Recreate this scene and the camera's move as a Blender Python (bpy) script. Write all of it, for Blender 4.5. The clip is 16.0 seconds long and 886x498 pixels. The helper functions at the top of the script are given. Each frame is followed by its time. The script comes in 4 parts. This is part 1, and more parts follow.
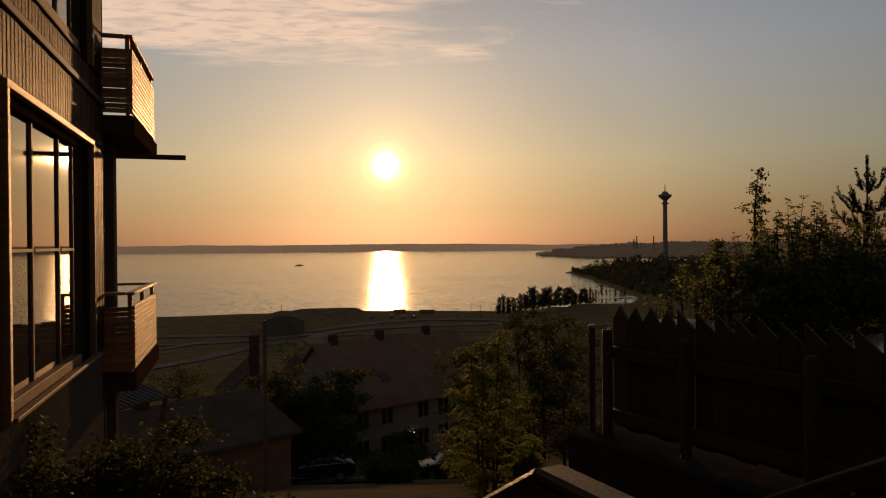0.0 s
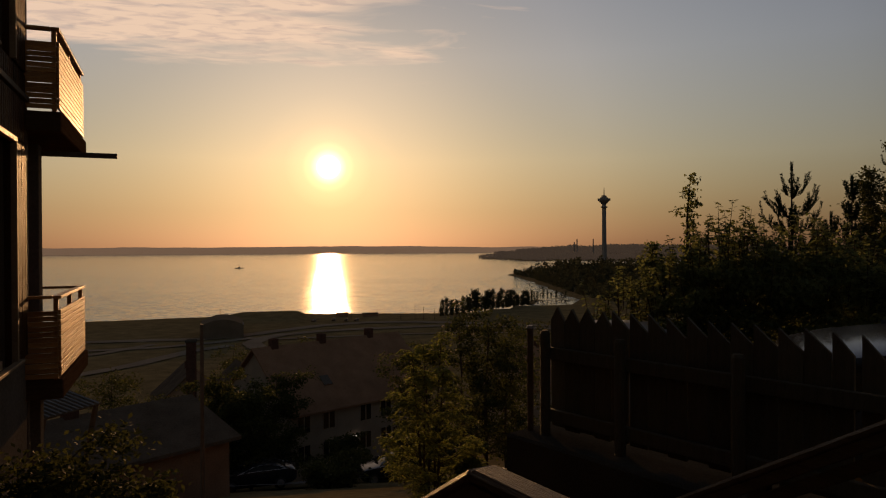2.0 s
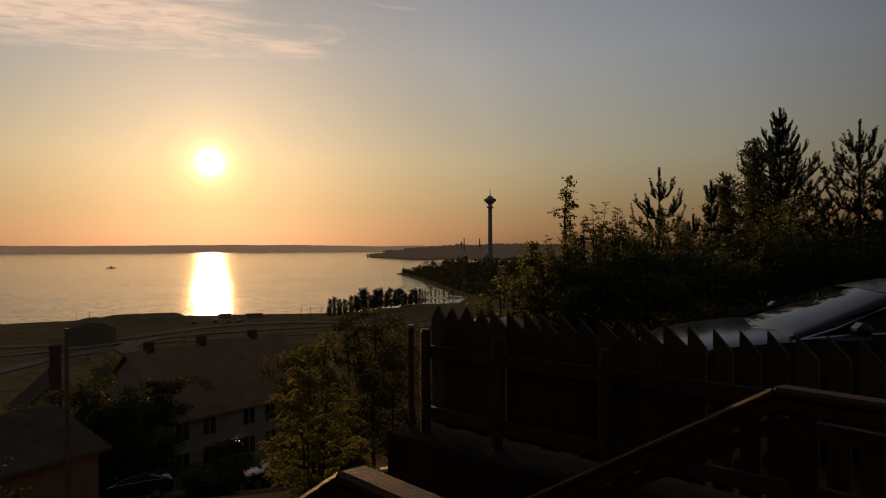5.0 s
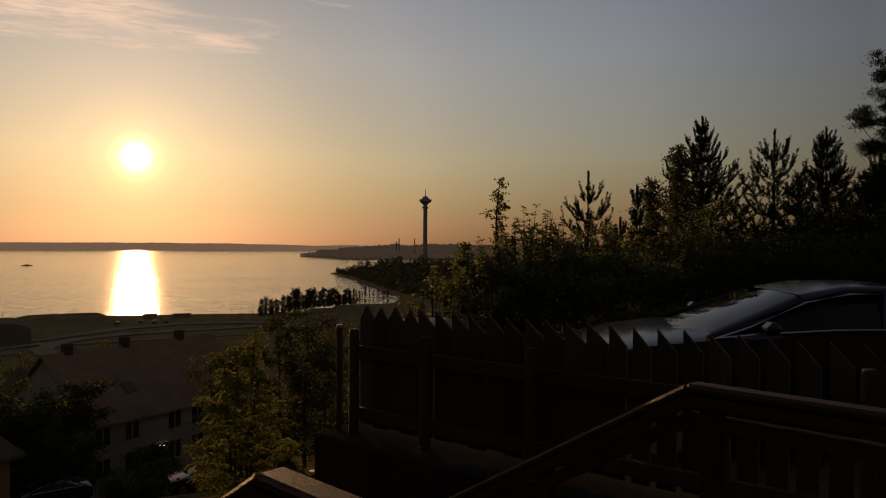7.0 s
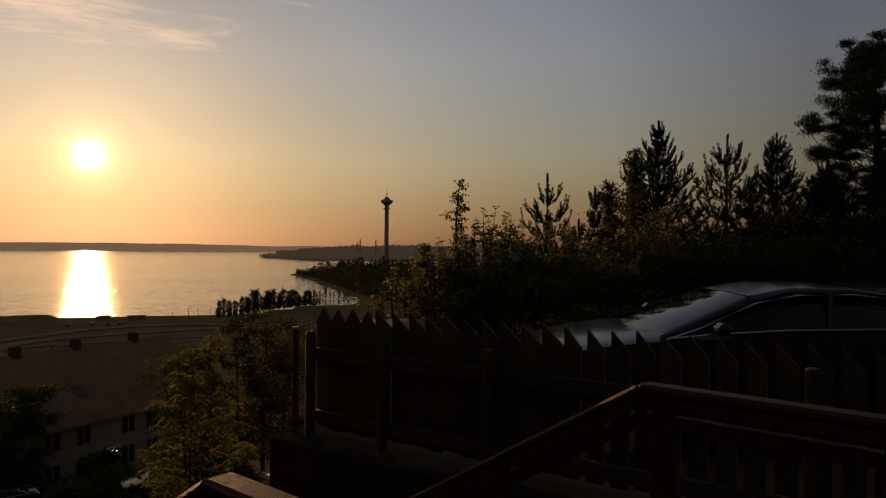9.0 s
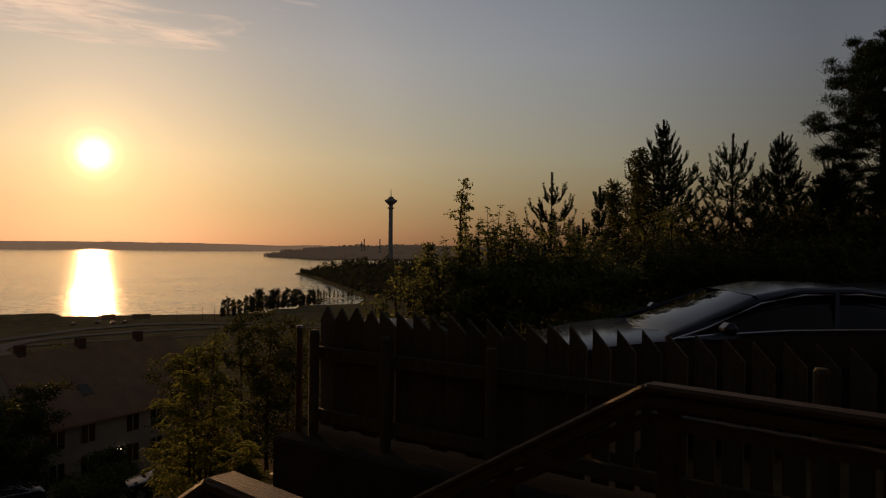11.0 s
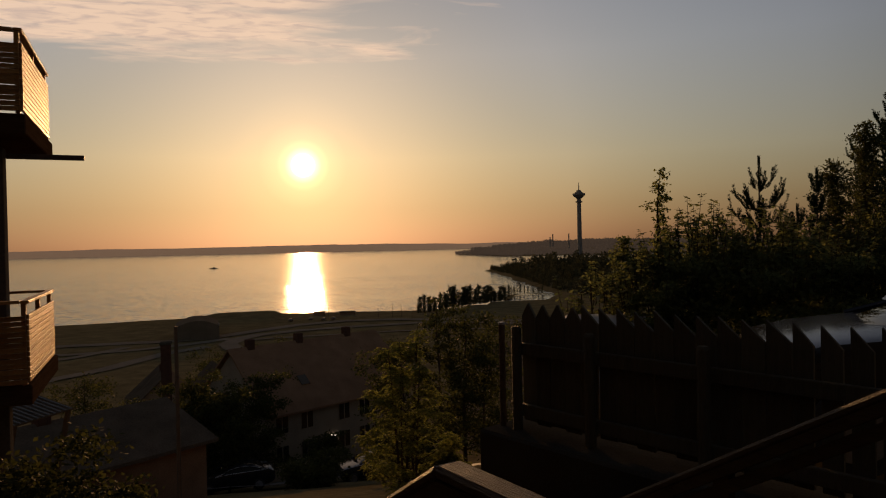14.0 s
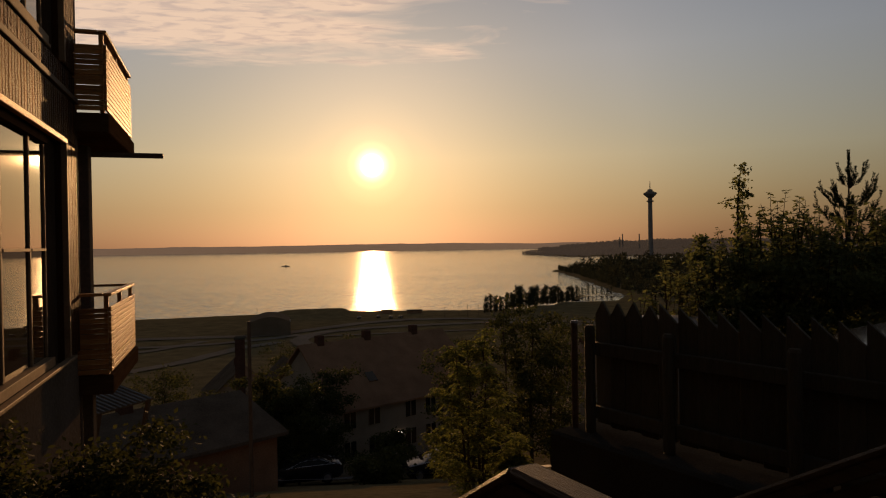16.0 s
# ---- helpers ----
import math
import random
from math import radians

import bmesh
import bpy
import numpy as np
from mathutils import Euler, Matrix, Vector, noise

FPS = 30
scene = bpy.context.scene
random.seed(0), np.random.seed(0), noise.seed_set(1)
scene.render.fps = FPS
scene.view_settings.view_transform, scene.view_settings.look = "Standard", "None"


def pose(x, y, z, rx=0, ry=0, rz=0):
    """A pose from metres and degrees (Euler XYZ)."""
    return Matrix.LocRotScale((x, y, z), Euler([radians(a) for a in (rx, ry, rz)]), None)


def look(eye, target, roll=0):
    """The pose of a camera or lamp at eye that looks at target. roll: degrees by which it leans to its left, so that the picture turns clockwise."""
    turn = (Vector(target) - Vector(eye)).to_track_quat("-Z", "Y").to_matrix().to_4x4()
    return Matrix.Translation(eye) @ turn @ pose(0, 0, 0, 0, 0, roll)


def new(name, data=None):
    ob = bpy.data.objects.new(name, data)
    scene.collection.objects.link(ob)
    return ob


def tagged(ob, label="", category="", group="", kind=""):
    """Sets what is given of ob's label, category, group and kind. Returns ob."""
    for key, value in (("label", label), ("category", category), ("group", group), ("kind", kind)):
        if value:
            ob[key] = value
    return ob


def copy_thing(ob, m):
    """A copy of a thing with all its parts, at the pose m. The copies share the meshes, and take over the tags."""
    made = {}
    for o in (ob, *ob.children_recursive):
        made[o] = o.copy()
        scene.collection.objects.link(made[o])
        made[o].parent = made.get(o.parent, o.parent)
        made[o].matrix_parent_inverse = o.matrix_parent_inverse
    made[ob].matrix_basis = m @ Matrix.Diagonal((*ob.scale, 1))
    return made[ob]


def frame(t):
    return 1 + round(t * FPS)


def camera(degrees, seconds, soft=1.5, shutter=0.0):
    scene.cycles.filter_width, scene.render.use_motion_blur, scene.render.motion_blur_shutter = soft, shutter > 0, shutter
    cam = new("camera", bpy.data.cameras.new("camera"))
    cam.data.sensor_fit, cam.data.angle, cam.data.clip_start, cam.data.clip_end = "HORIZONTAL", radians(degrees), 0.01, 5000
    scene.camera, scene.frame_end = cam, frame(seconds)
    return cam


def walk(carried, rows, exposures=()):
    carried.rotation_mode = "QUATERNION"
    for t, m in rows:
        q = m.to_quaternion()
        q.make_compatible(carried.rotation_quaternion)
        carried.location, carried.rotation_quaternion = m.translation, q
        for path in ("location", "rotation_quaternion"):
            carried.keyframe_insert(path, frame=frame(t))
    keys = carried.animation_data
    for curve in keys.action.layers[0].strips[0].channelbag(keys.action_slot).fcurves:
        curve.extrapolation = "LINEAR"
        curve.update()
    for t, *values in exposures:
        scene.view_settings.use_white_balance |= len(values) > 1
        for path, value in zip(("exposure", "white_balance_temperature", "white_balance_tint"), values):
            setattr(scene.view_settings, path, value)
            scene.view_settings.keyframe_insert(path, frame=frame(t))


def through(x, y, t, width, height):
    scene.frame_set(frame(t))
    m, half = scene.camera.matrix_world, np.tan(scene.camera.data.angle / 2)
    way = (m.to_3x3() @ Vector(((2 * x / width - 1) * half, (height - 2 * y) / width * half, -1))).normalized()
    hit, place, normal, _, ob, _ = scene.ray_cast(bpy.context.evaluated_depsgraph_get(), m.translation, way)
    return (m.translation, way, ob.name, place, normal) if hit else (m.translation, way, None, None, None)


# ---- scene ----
cam = camera(65.2, 16.0, 1.15)
PATH = [
    (0, (-0.272, -0.423, 0.164), (-0.082, 1.568, 0.148), -0.4),
    (0.5, (-0.271, -0.431, 0.168), (-0.042, 1.556, 0.163), -0.3),
    (1, (-0.258, -0.409, 0.162), (0.007, 1.574, 0.154), -0.3),
    (1.5, (-0.254, -0.416, 0.162), (0.055, 1.56, 0.15), -0.3),
    (2, (-0.243, -0.416, 0.16), (0.109, 1.553, 0.15), -0.3),
    (2.5, (-0.241, -0.421, 0.163), (0.16, 1.538, 0.154), -0.2),
    (3, (-0.232, -0.416, 0.158), (0.213, 1.534, 0.156), -0.4),
    (3.5, (-0.223, -0.407, 0.156), (0.269, 1.531, 0.159), -0.3),
    (4, (-0.211, -0.411, 0.158), (0.336, 1.513, 0.156), -0.3),
    (6.5, (-0.165, -0.451, 0.165), (0.639, 1.38, 0.149), 0.3),
    (7, (-0.157, -0.449, 0.161), (0.679, 1.367, 0.148), 0.4),
    (7.5, (-0.152, -0.454, 0.165), (0.716, 1.347, 0.154), 0.5),
    (8, (-0.143, -0.452, 0.163), (0.747, 1.339, 0.152), 0.5),
    (8.5, (-0.137, -0.458, 0.164), (0.782, 1.319, 0.157), 0.5),
    (10.8, (-0.117, -0.436, 0.155), (0.836, 1.322, 0.14), 0.7),
    (11, (-0.122, -0.434, 0.156), (0.804, 1.339, 0.146), 0.7),
    (11.5, (-0.139, -0.434, 0.156), (0.687, 1.388, 0.15), 0.3),
    (12, (-0.151, -0.432, 0.157), (0.594, 1.424, 0.14), 0.1),
    (12.5, (-0.16, -0.429, 0.158), (0.496, 1.46, 0.142), -0.5),
    (13, (-0.172, -0.424, 0.158), (0.415, 1.488, 0.135), -0.7),
    (13.5, (-0.188, -0.437, 0.164), (0.313, 1.499, 0.141), -1.1),
    (14, (-0.206, -0.454, 0.17), (0.212, 1.502, 0.15), -1.2),
    (14.5, (-0.211, -0.417, 0.157), (0.143, 1.551, 0.133), -1.3),
    (15, (-0.158, -0.141, 0.086), (0.12, 1.839, 0.056), -1.2),
    (15.5, (-0.168, -0.177, 0.101), (0.075, 1.808, 0.064), -0.9),
    (16, (-0.209, -0.337, 0.137), (0.019, 1.65, 0.119), -0.9),
]
walk(cam, [(t, look(eye, aim, roll)) for t, eye, aim, roll in PATH], [(0, -0.3, 7200, 24), (16, -0.3, 7200, 24)])

# ---- light ----
SUN = Vector((0.0137, 0.9936, 0.1119)).normalized()
world = bpy.data.worlds.new("world")
scene.world = world
world.use_nodes = True
wn = world.node_tree.nodes
sky = wn.new("ShaderNodeTexSky")
sky.sky_type = "NISHITA"
sky.sun_disc = False
sky.sun_elevation = radians(6.4)
sky.sun_rotation = radians(0.8)
sky.altitude = 150
sky.air_density = 1.5
sky.dust_density = 0.55
sky.ozone_density = 2.5
wn["Background"].inputs["Strength"].default_value = 0.108
# a thin evening veil: paler sky colours
pale = wn.new("ShaderNodeHueSaturation")
pale.inputs["Saturation"].default_value = 0.74
world.node_tree.links.new(sky.outputs["Color"], pale.inputs["Color"])
# the evening haze takes light away low over the horizon
way_in, high, haze, dim = wn.new("ShaderNodeTexCoord"), wn.new("ShaderNodeSeparateXYZ"), wn.new("ShaderNodeValToRGB"), wn.new("ShaderNodeMix")
dim.data_type, dim.blend_type = "RGBA", "MULTIPLY"
dim.inputs["Factor"].default_value = 1.0
for k, (at, color) in enumerate(((0.0, (0.385, 0.365, 0.33)), (0.05, (0.59, 0.565, 0.52)), (0.12, (0.98, 0.925, 0.86)), (0.26, (1.3, 1.23, 1.27)))):
    e = haze.color_ramp.elements[k] if k < 2 else haze.color_ramp.elements.new(at)
    e.position, e.color = at, (*color, 1)
world.node_tree.links.new(way_in.outputs["Generated"], high.inputs[0])
world.node_tree.links.new(high.outputs["Z"], haze.inputs["Fac"])
world.node_tree.links.new(pale.outputs["Color"], dim.inputs["A"])
world.node_tree.links.new(haze.outputs["Color"], dim.inputs["B"])
# and the whole sky pales towards the sun
toward, fall, last = wn.new("ShaderNodeVectorMath"), wn.new("ShaderNodeValToRGB"), wn.new("ShaderNodeMix")
toward.operation = "DOT_PRODUCT"
toward.inputs[1].default_value = SUN
last.data_type, last.blend_type = "RGBA", "MULTIPLY"
last.inputs["Factor"].default_value = 1.0
for k, (at, color) in enumerate(((0.0, (0.85, 0.85, 0.85)), (0.58, (0.58, 0.575, 0.61)), (0.77, (0.86, 0.86, 0.885)), (0.93, (0.94, 0.955, 0.94)), (1.0, (0.79, 0.84, 0.79)))):
    e = fall.color_ramp.elements[k] if k < 2 else fall.color_ramp.elements.new(at)
    e.position, e.color = at, (*color, 1)
world.node_tree.links.new(way_in.outputs["Generated"], toward.inputs[0])
world.node_tree.links.new(toward.outputs["Value"], fall.inputs["Fac"])
world.node_tree.links.new(dim.outputs["Result"], last.inputs["A"])
world.node_tree.links.new(fall.outputs["Color"], last.inputs["B"])
world.node_tree.links.new(last.outputs["Result"], wn["Background"].inputs["Color"])
sun_data = bpy.data.lights.new("sun", "SUN")
sun_data.energy = 3.5
sun_data.angle = radians(0.6)
sun_data.color = (1.0, 0.57, 0.23)
sun = new("sun", sun_data)
sun.matrix_world = look(SUN * 200, (0, 0, 0))

LAKE = -45.0
rnd = random.Random(7)
npr = np.random.default_rng(11)


# ---- materials ----
def material(name, low, high, scale=6.0, rough=0.7, metal=0.0, bump=0.15, stretch=(1, 1, 1), fine=40.0, varied=0.0, spec=0.5, matte=False):
    """Two scales of noise between two colours, with relief."""
    m = bpy.data.materials.new(name)
    m.use_nodes = True
    n, l = m.node_tree.nodes, m.node_tree.links
    b = n["Principled BSDF"]
    b.inputs["Roughness"].default_value, b.inputs["Metallic"].default_value = rough, metal
    b.inputs["Specular IOR Level"].default_value = spec
    tc, mp = n.new("ShaderNodeTexCoord"), n.new("ShaderNodeMapping")
    mp.inputs["Scale"].default_value = stretch
    l.new(tc.outputs["Object"], mp.inputs["Vector"])
    big, small, mix, ramp = n.new("ShaderNodeTexNoise"), n.new("ShaderNodeTexNoise"), n.new("ShaderNodeMath"), n.new("ShaderNodeValToRGB")
    big.inputs["Scale"].default_value, small.inputs["Scale"].default_value = scale, fine
    big.inputs["Detail"].default_value, small.inputs["Detail"].default_value = 4, 3
    for q in (big, small):
        l.new(mp.outputs["Vector"], q.inputs["Vector"])
    mix.operation = "ADD"
    l.new(big.outputs["Fac"], mix.inputs[0]), l.new(small.outputs["Fac"], mix.inputs[1])
    value = mix.outputs[0]
    if varied:
        info, mad = n.new("ShaderNodeObjectInfo"), n.new("ShaderNodeMath")
        mad.operation, mad.inputs[1].default_value = "MULTIPLY_ADD", varied
        l.new(info.outputs["Random"], mad.inputs[0]), l.new(value, mad.inputs[2])
        value = mad.outputs[0]
    half = n.new("ShaderNodeMath")
    half.operation, half.inputs[1].default_value = "MULTIPLY", 0.5 if not varied else 1 / (2 + varied)
    l.new(value, half.inputs[0])
    ramp.color_ramp.elements[0].position, ramp.color_ramp.elements[1].position = 0.32, 0.68
    ramp.color_ramp.elements[0].color, ramp.color_ramp.elements[1].color = (*low, 1), (*high, 1)
    l.new(half.outputs[0], ramp.inputs["Fac"]), l.new(ramp.outputs["Color"], b.inputs["Base Color"])
    if bump:
        bp = n.new("ShaderNodeBump")
        bp.inputs["Strength"].default_value, bp.inputs["Distance"].default_value = bump, 0.02
        l.new(small.outputs["Fac"], bp.inputs["Height"]), l.new(bp.outputs["Normal"], b.inputs["Normal"])
    if matte:
        d = n.new("ShaderNodeBsdfDiffuse")
        d.inputs["Roughness"].default_value = 0.6
        l.new(ramp.outputs["Color"], d.inputs["Color"]), l.new(d.outputs[0], n["Material Output"].inputs["Surface"])
        if bump:
            l.new(bp.outputs["Normal"], d.inputs["Normal"])
    return m


def leaf_material(name, low, high, through=0.35, rough=0.7, spec=0.06):
    """Leaves: colour varied per leaf, some light let through."""
    m = bpy.data.materials.new(name)
    m.use_nodes = True
    n, l = m.node_tree.nodes, m.node_tree.links
    b, out = n["Principled BSDF"], n["Material Output"]
    geo, ramp, tr, mx = n.new("ShaderNodeNewGeometry"), n.new("ShaderNodeValToRGB"), n.new("ShaderNodeBsdfTranslucent"), n.new("ShaderNodeMixShader")
    ramp.color_ramp.elements[0].color, ramp.color_ramp.elements[1].color = (*low, 1), (*high, 1)
    l.new(geo.outputs["Random Per Island"], ramp.inputs["Fac"])
    l.new(ramp.outputs["Color"], b.inputs["Base Color"]), l.new(ramp.outputs["Color"], tr.inputs["Color"])
    b.inputs["Roughness"].default_value, b.inputs["Specular IOR Level"].default_value = rough, spec
    mx.inputs[0].default_value = through
    l.new(b.outputs[0], mx.inputs[1]), l.new(tr.outputs[0], mx.inputs[2]), l.new(mx.outputs[0], out.inputs["Surface"])
    return m


def glass_material(name, tint=(0.02, 0.02, 0.02), rough=0.02, ior=1.9, reflection_tint=(1, 1, 1)):
    m = bpy.data.materials.new(name)
    m.use_nodes = True
    b = m.node_tree.nodes["Principled BSDF"]
    b.inputs["Base Color"].default_value = (*tint, 1)
    b.inputs["Roughness"].default_value = rough
    b.inputs["IOR"].default_value = ior
    # reflections coloured warm here, to imitate a more golden sky in the glass
    b.inputs["Specular Tint"].default_value = (*reflection_tint, 1)
    return m


def water_material():
    m = bpy.data.materials.new("lake_water")
    m.use_nodes = True
    n, l = m.node_tree.nodes, m.node_tree.links
    b = n["Principled BSDF"]
    b.inputs["Base Color"].default_value = (0.03, 0.035, 0.04, 1)
    b.inputs["IOR"].default_value = 1.33
    # broad calm and ruffled bands set how steep the wavelets are; each wavelet leans its own way
    tc, mp, big, ramp = n.new("ShaderNodeTexCoord"), n.new("ShaderNodeMapping"), n.new("ShaderNodeTexNoise"), n.new("ShaderNodeMapRange")
    mp.inputs["Scale"].default_value = (0.0016, 0.011, 1)
    big.inputs["Scale"].default_value, big.inputs["Detail"].default_value = 1.0, 5
    ramp.inputs["From Min"].default_value, ramp.inputs["From Max"].default_value = 0.35, 0.65
    ramp.inputs["To Min"].default_value, ramp.inputs["To Max"].default_value = WAVE_SLOPE
    l.new(tc.outputs["Object"], mp.inputs["Vector"]), l.new(mp.outputs["Vector"], big.inputs["Vector"]), l.new(big.outputs["Fac"], ramp.inputs["Value"])
    b.inputs["Roughness"].default_value = 0.10
    # wavelets flattened with distance, to fit the glitter column to the camera's view
    sep, calm, slope = n.new("ShaderNodeSeparateXYZ"), n.new("ShaderNodeMapRange"), n.new("ShaderNodeMath")
    calm.inputs["From Min"].default_value, calm.inputs["From Max"].default_value = 430, 2300
    calm.inputs["To Min"].default_value, calm.inputs["To Max"].default_value = 1.4, 0.42
    slope.operation = "MULTIPLY"
    l.new(tc.outputs["Object"], sep.inputs[0]), l.new(sep.outputs["Y"], calm.inputs["Value"])
    l.new(ramp.outputs["Result"], slope.inputs[0]), l.new(calm.outputs["Result"], slope.inputs[1])
    wm, wave, off, lean, add, unit = n.new("ShaderNodeMapping"), n.new("ShaderNodeTexNoise"), n.new("ShaderNodeVectorMath"), n.new("ShaderNodeVectorMath"), n.new("ShaderNodeVectorMath"), n.new("ShaderNodeVectorMath")
    wm.inputs["Scale"].default_value = (0.17, 0.7, 1)
    wave.inputs["Scale"].default_value, wave.inputs["Detail"].default_value = 1.0, 3
    off.operation, lean.operation, add.operation, unit.operation = "SUBTRACT", "SCALE", "MULTIPLY_ADD", "NORMALIZE"
    off.inputs[1].default_value = (0.5, 0.5, 0.5)
    add.inputs[1].default_value, add.inputs[2].default_value = (1, 1, 0), (0, 0, 1)
    l.new(tc.outputs["Object"], wm.inputs["Vector"]), l.new(wm.outputs["Vector"], wave.inputs["Vector"]), l.new(wave.outputs["Color"], off.inputs[0])
    l.new(off.outputs[0], lean.inputs[0]), l.new(slope.outputs[0], lean.inputs["Scale"]), l.new(lean.outputs[0], add.inputs[0])
    l.new(add.outputs[0], unit.inputs[0]), l.new(unit.outputs[0], b.inputs["Normal"])
    return m


def glow(mat, color, strength):
    b = mat.node_tree.nodes["Principled BSDF"]
    b.inputs["Emission Color"].default_value, b.inputs["Emission Strength"].default_value = (*color, 1), strength


WAVE_SLOPE = (0.36, 0.60)
M = {
    "water": water_material(),
    "ground": material("grass_and_soil", (0.068, 0.053, 0.026), (0.18, 0.138, 0.07), 0.15, 0.95, fine=2.5, bump=0.4, matte=True),
    "asphalt": material("asphalt", (0.035, 0.035, 0.036), (0.07, 0.068, 0.065), 0.6, 0.75, fine=60),
    "road": material("pale_road", (0.12, 0.098, 0.075), (0.19, 0.158, 0.12), 0.05, 0.8, fine=1, bump=0.05, matte=True),
    "far_wood": leaf_material("far_wood", (0.028, 0.031, 0.019), (0.06, 0.062, 0.034), 0.25, 1.0, 0.0),
    "headland": leaf_material("headland_wood_haze", (0.035, 0.036, 0.03), (0.06, 0.06, 0.045), 0.15, 1.0, 0.0),
    "far_hill_haze": material("far_hill_haze", (0.05, 0.05, 0.05), (0.09, 0.09, 0.09), 0.01, 1.0, fine=0.2, bump=0, spec=0.0),
    "concrete": material("concrete", (0.035, 0.033, 0.026), (0.075, 0.07, 0.055), 1.5, 0.9, fine=90, bump=0.3, matte=True),
    "tower": material("tower_concrete", (0.095, 0.093, 0.09), (0.165, 0.16, 0.15), 0.1, 0.9, fine=1, spec=0.1),
    "cladding": material("brown_cladding", (0.018, 0.0066, 0.0015), (0.068, 0.0245, 0.0052), 2.0, 0.6, fine=55, stretch=(6, 6, 0.35), varied=0.6, bump=0.8, spec=0.06),
    "trim": material("dark_trim", (0.05, 0.036, 0.025), (0.10, 0.072, 0.05), 3.0, 0.7, fine=40, spec=0.1),
    "frame": material("window_frame", (0.13, 0.085, 0.045), (0.21, 0.14, 0.08), 3.0, 0.65, fine=40, spec=0.06),
    "plaster": material("grey_plaster", (0.07, 0.056, 0.043), (0.12, 0.10, 0.078), 1.2, 0.85, fine=25, bump=0.4, matte=True),
    "slat": material("oiled_slat", (0.15, 0.062, 0.016), (0.42, 0.20, 0.058), 2.5, 0.5, fine=34, stretch=(0.8, 0.8, 8), varied=0.5, bump=0.4, spec=0.22),
    "handrail": material("stained_rail_wood", (0.034, 0.022, 0.011), (0.085, 0.058, 0.03), 2.0, 0.5, fine=25, stretch=(9, 0.7, 9), bump=0.4, spec=0.12),
    "fence": material("weathered_picket", (0.05, 0.046, 0.029), (0.11, 0.10, 0.065), 3.0, 0.85, fine=30, stretch=(8, 8, 0.6), varied=0.5, bump=0.5, spec=0.2),
    "steel": material("galvanised_steel", (0.18, 0.18, 0.18), (0.30, 0.30, 0.30), 5, 0.5, 0.8),
    "panel": material("brown_panel", (0.03, 0.02, 0.012), (0.055, 0.037, 0.024), 3, 0.9, fine=40, matte=True),
    "slab": material("brown_fascia", (0.045, 0.023, 0.011), (0.09, 0.05, 0.025), 3, 0.9, fine=30, stretch=(0.6, 0.6, 8), matte=True),
    "silver": material("silver_car_paint", (0.20, 0.20, 0.20), (0.25, 0.25, 0.25), 3, 0.4, bump=0.0),
    # for the unseen wall that keeps sky light off the foreground
    "blocker_dark": material("blocker_dark", (0.015, 0.014, 0.013), (0.03, 0.028, 0.026), 2, 0.9, stretch=(8, 8, 0.5)),
    "glass": glass_material("window_glass", (0.02, 0.013, 0.006), 0.03, 1.75, (1.0, 0.84, 0.58)),
    "carpaint": material("black_car_paint", (0.008, 0.008, 0.009), (0.012, 0.012, 0.014), 3, 0.18, 0.0, bump=0.0, spec=0.35),
    "carglass": glass_material("car_glass", (0.009, 0.009, 0.008), 0.02, 1.3, (1.0, 0.95, 0.78)),
    "chrome": material("chrome", (0.4, 0.4, 0.4), (0.5, 0.5, 0.5), 3, 0.3, 1.0, bump=0.0),
    "rubber": material("tyre_rubber", (0.015, 0.015, 0.015), (0.03, 0.03, 0.03), 8, 0.9),
    "bark": material("bark", (0.03, 0.022, 0.015), (0.075, 0.055, 0.038), 3, 0.95, fine=25, stretch=(4, 4, 1), bump=0.8, matte=True),
    "leaf": leaf_material("broad_leaf", (0.066, 0.084, 0.03), (0.165, 0.175, 0.06), 0.6, 0.6, 0.08),
    # copies of the leaf colour with light put in: shade-darkened, then sunlit
    "leaf_shaded": leaf_material("shaded_leaf", (0.022, 0.028, 0.009), (0.07, 0.074, 0.022), 0.45),
    "leaf_light": leaf_material("sunlit_leaf", (0.062, 0.078, 0.017), (0.175, 0.18, 0.042), 0.6),
    "needle": leaf_material("pine_needle", (0.013, 0.024, 0.012), (0.035, 0.05, 0.024), 0.06, 0.8, 0.02),
    "white_wall": material("beige_house_wall", (0.17, 0.135, 0.095), (0.25, 0.20, 0.145), 0.8, 0.85, fine=12, matte=True),
    "red_roof": material("brown_roof", (0.14, 0.08, 0.046), (0.25, 0.145, 0.085), 0.8, 0.9, fine=14, matte=True),
    "grey_roof": material("grey_metal_roof", (0.05, 0.038, 0.026), (0.11, 0.084, 0.06), 0.8, 0.7, 0.0, fine=14, matte=True),
    "hall_roof": material("hall_roof_sheet", (0.085, 0.066, 0.045), (0.14, 0.11, 0.078), 0.2, 0.8, fine=3, bump=0.1, matte=True),
    "bright_spot_glass": material("bright_spot_glass", (0.7, 0.7, 0.68), (0.8, 0.8, 0.78), 3, 0.4, bump=0.0),
    "brick": material("chimney_brick", (0.05, 0.026, 0.018), (0.09, 0.05, 0.034), 4, 0.9, fine=20, matte=True),
}


# haze is painted as emission on the far shore and the headland woods
glow(M["far_hill_haze"], (1.0, 0.66, 0.40), 0.17)
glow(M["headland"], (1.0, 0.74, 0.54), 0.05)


glow(M["bright_spot_glass"], (1.0, 0.88, 0.7), 2.2)


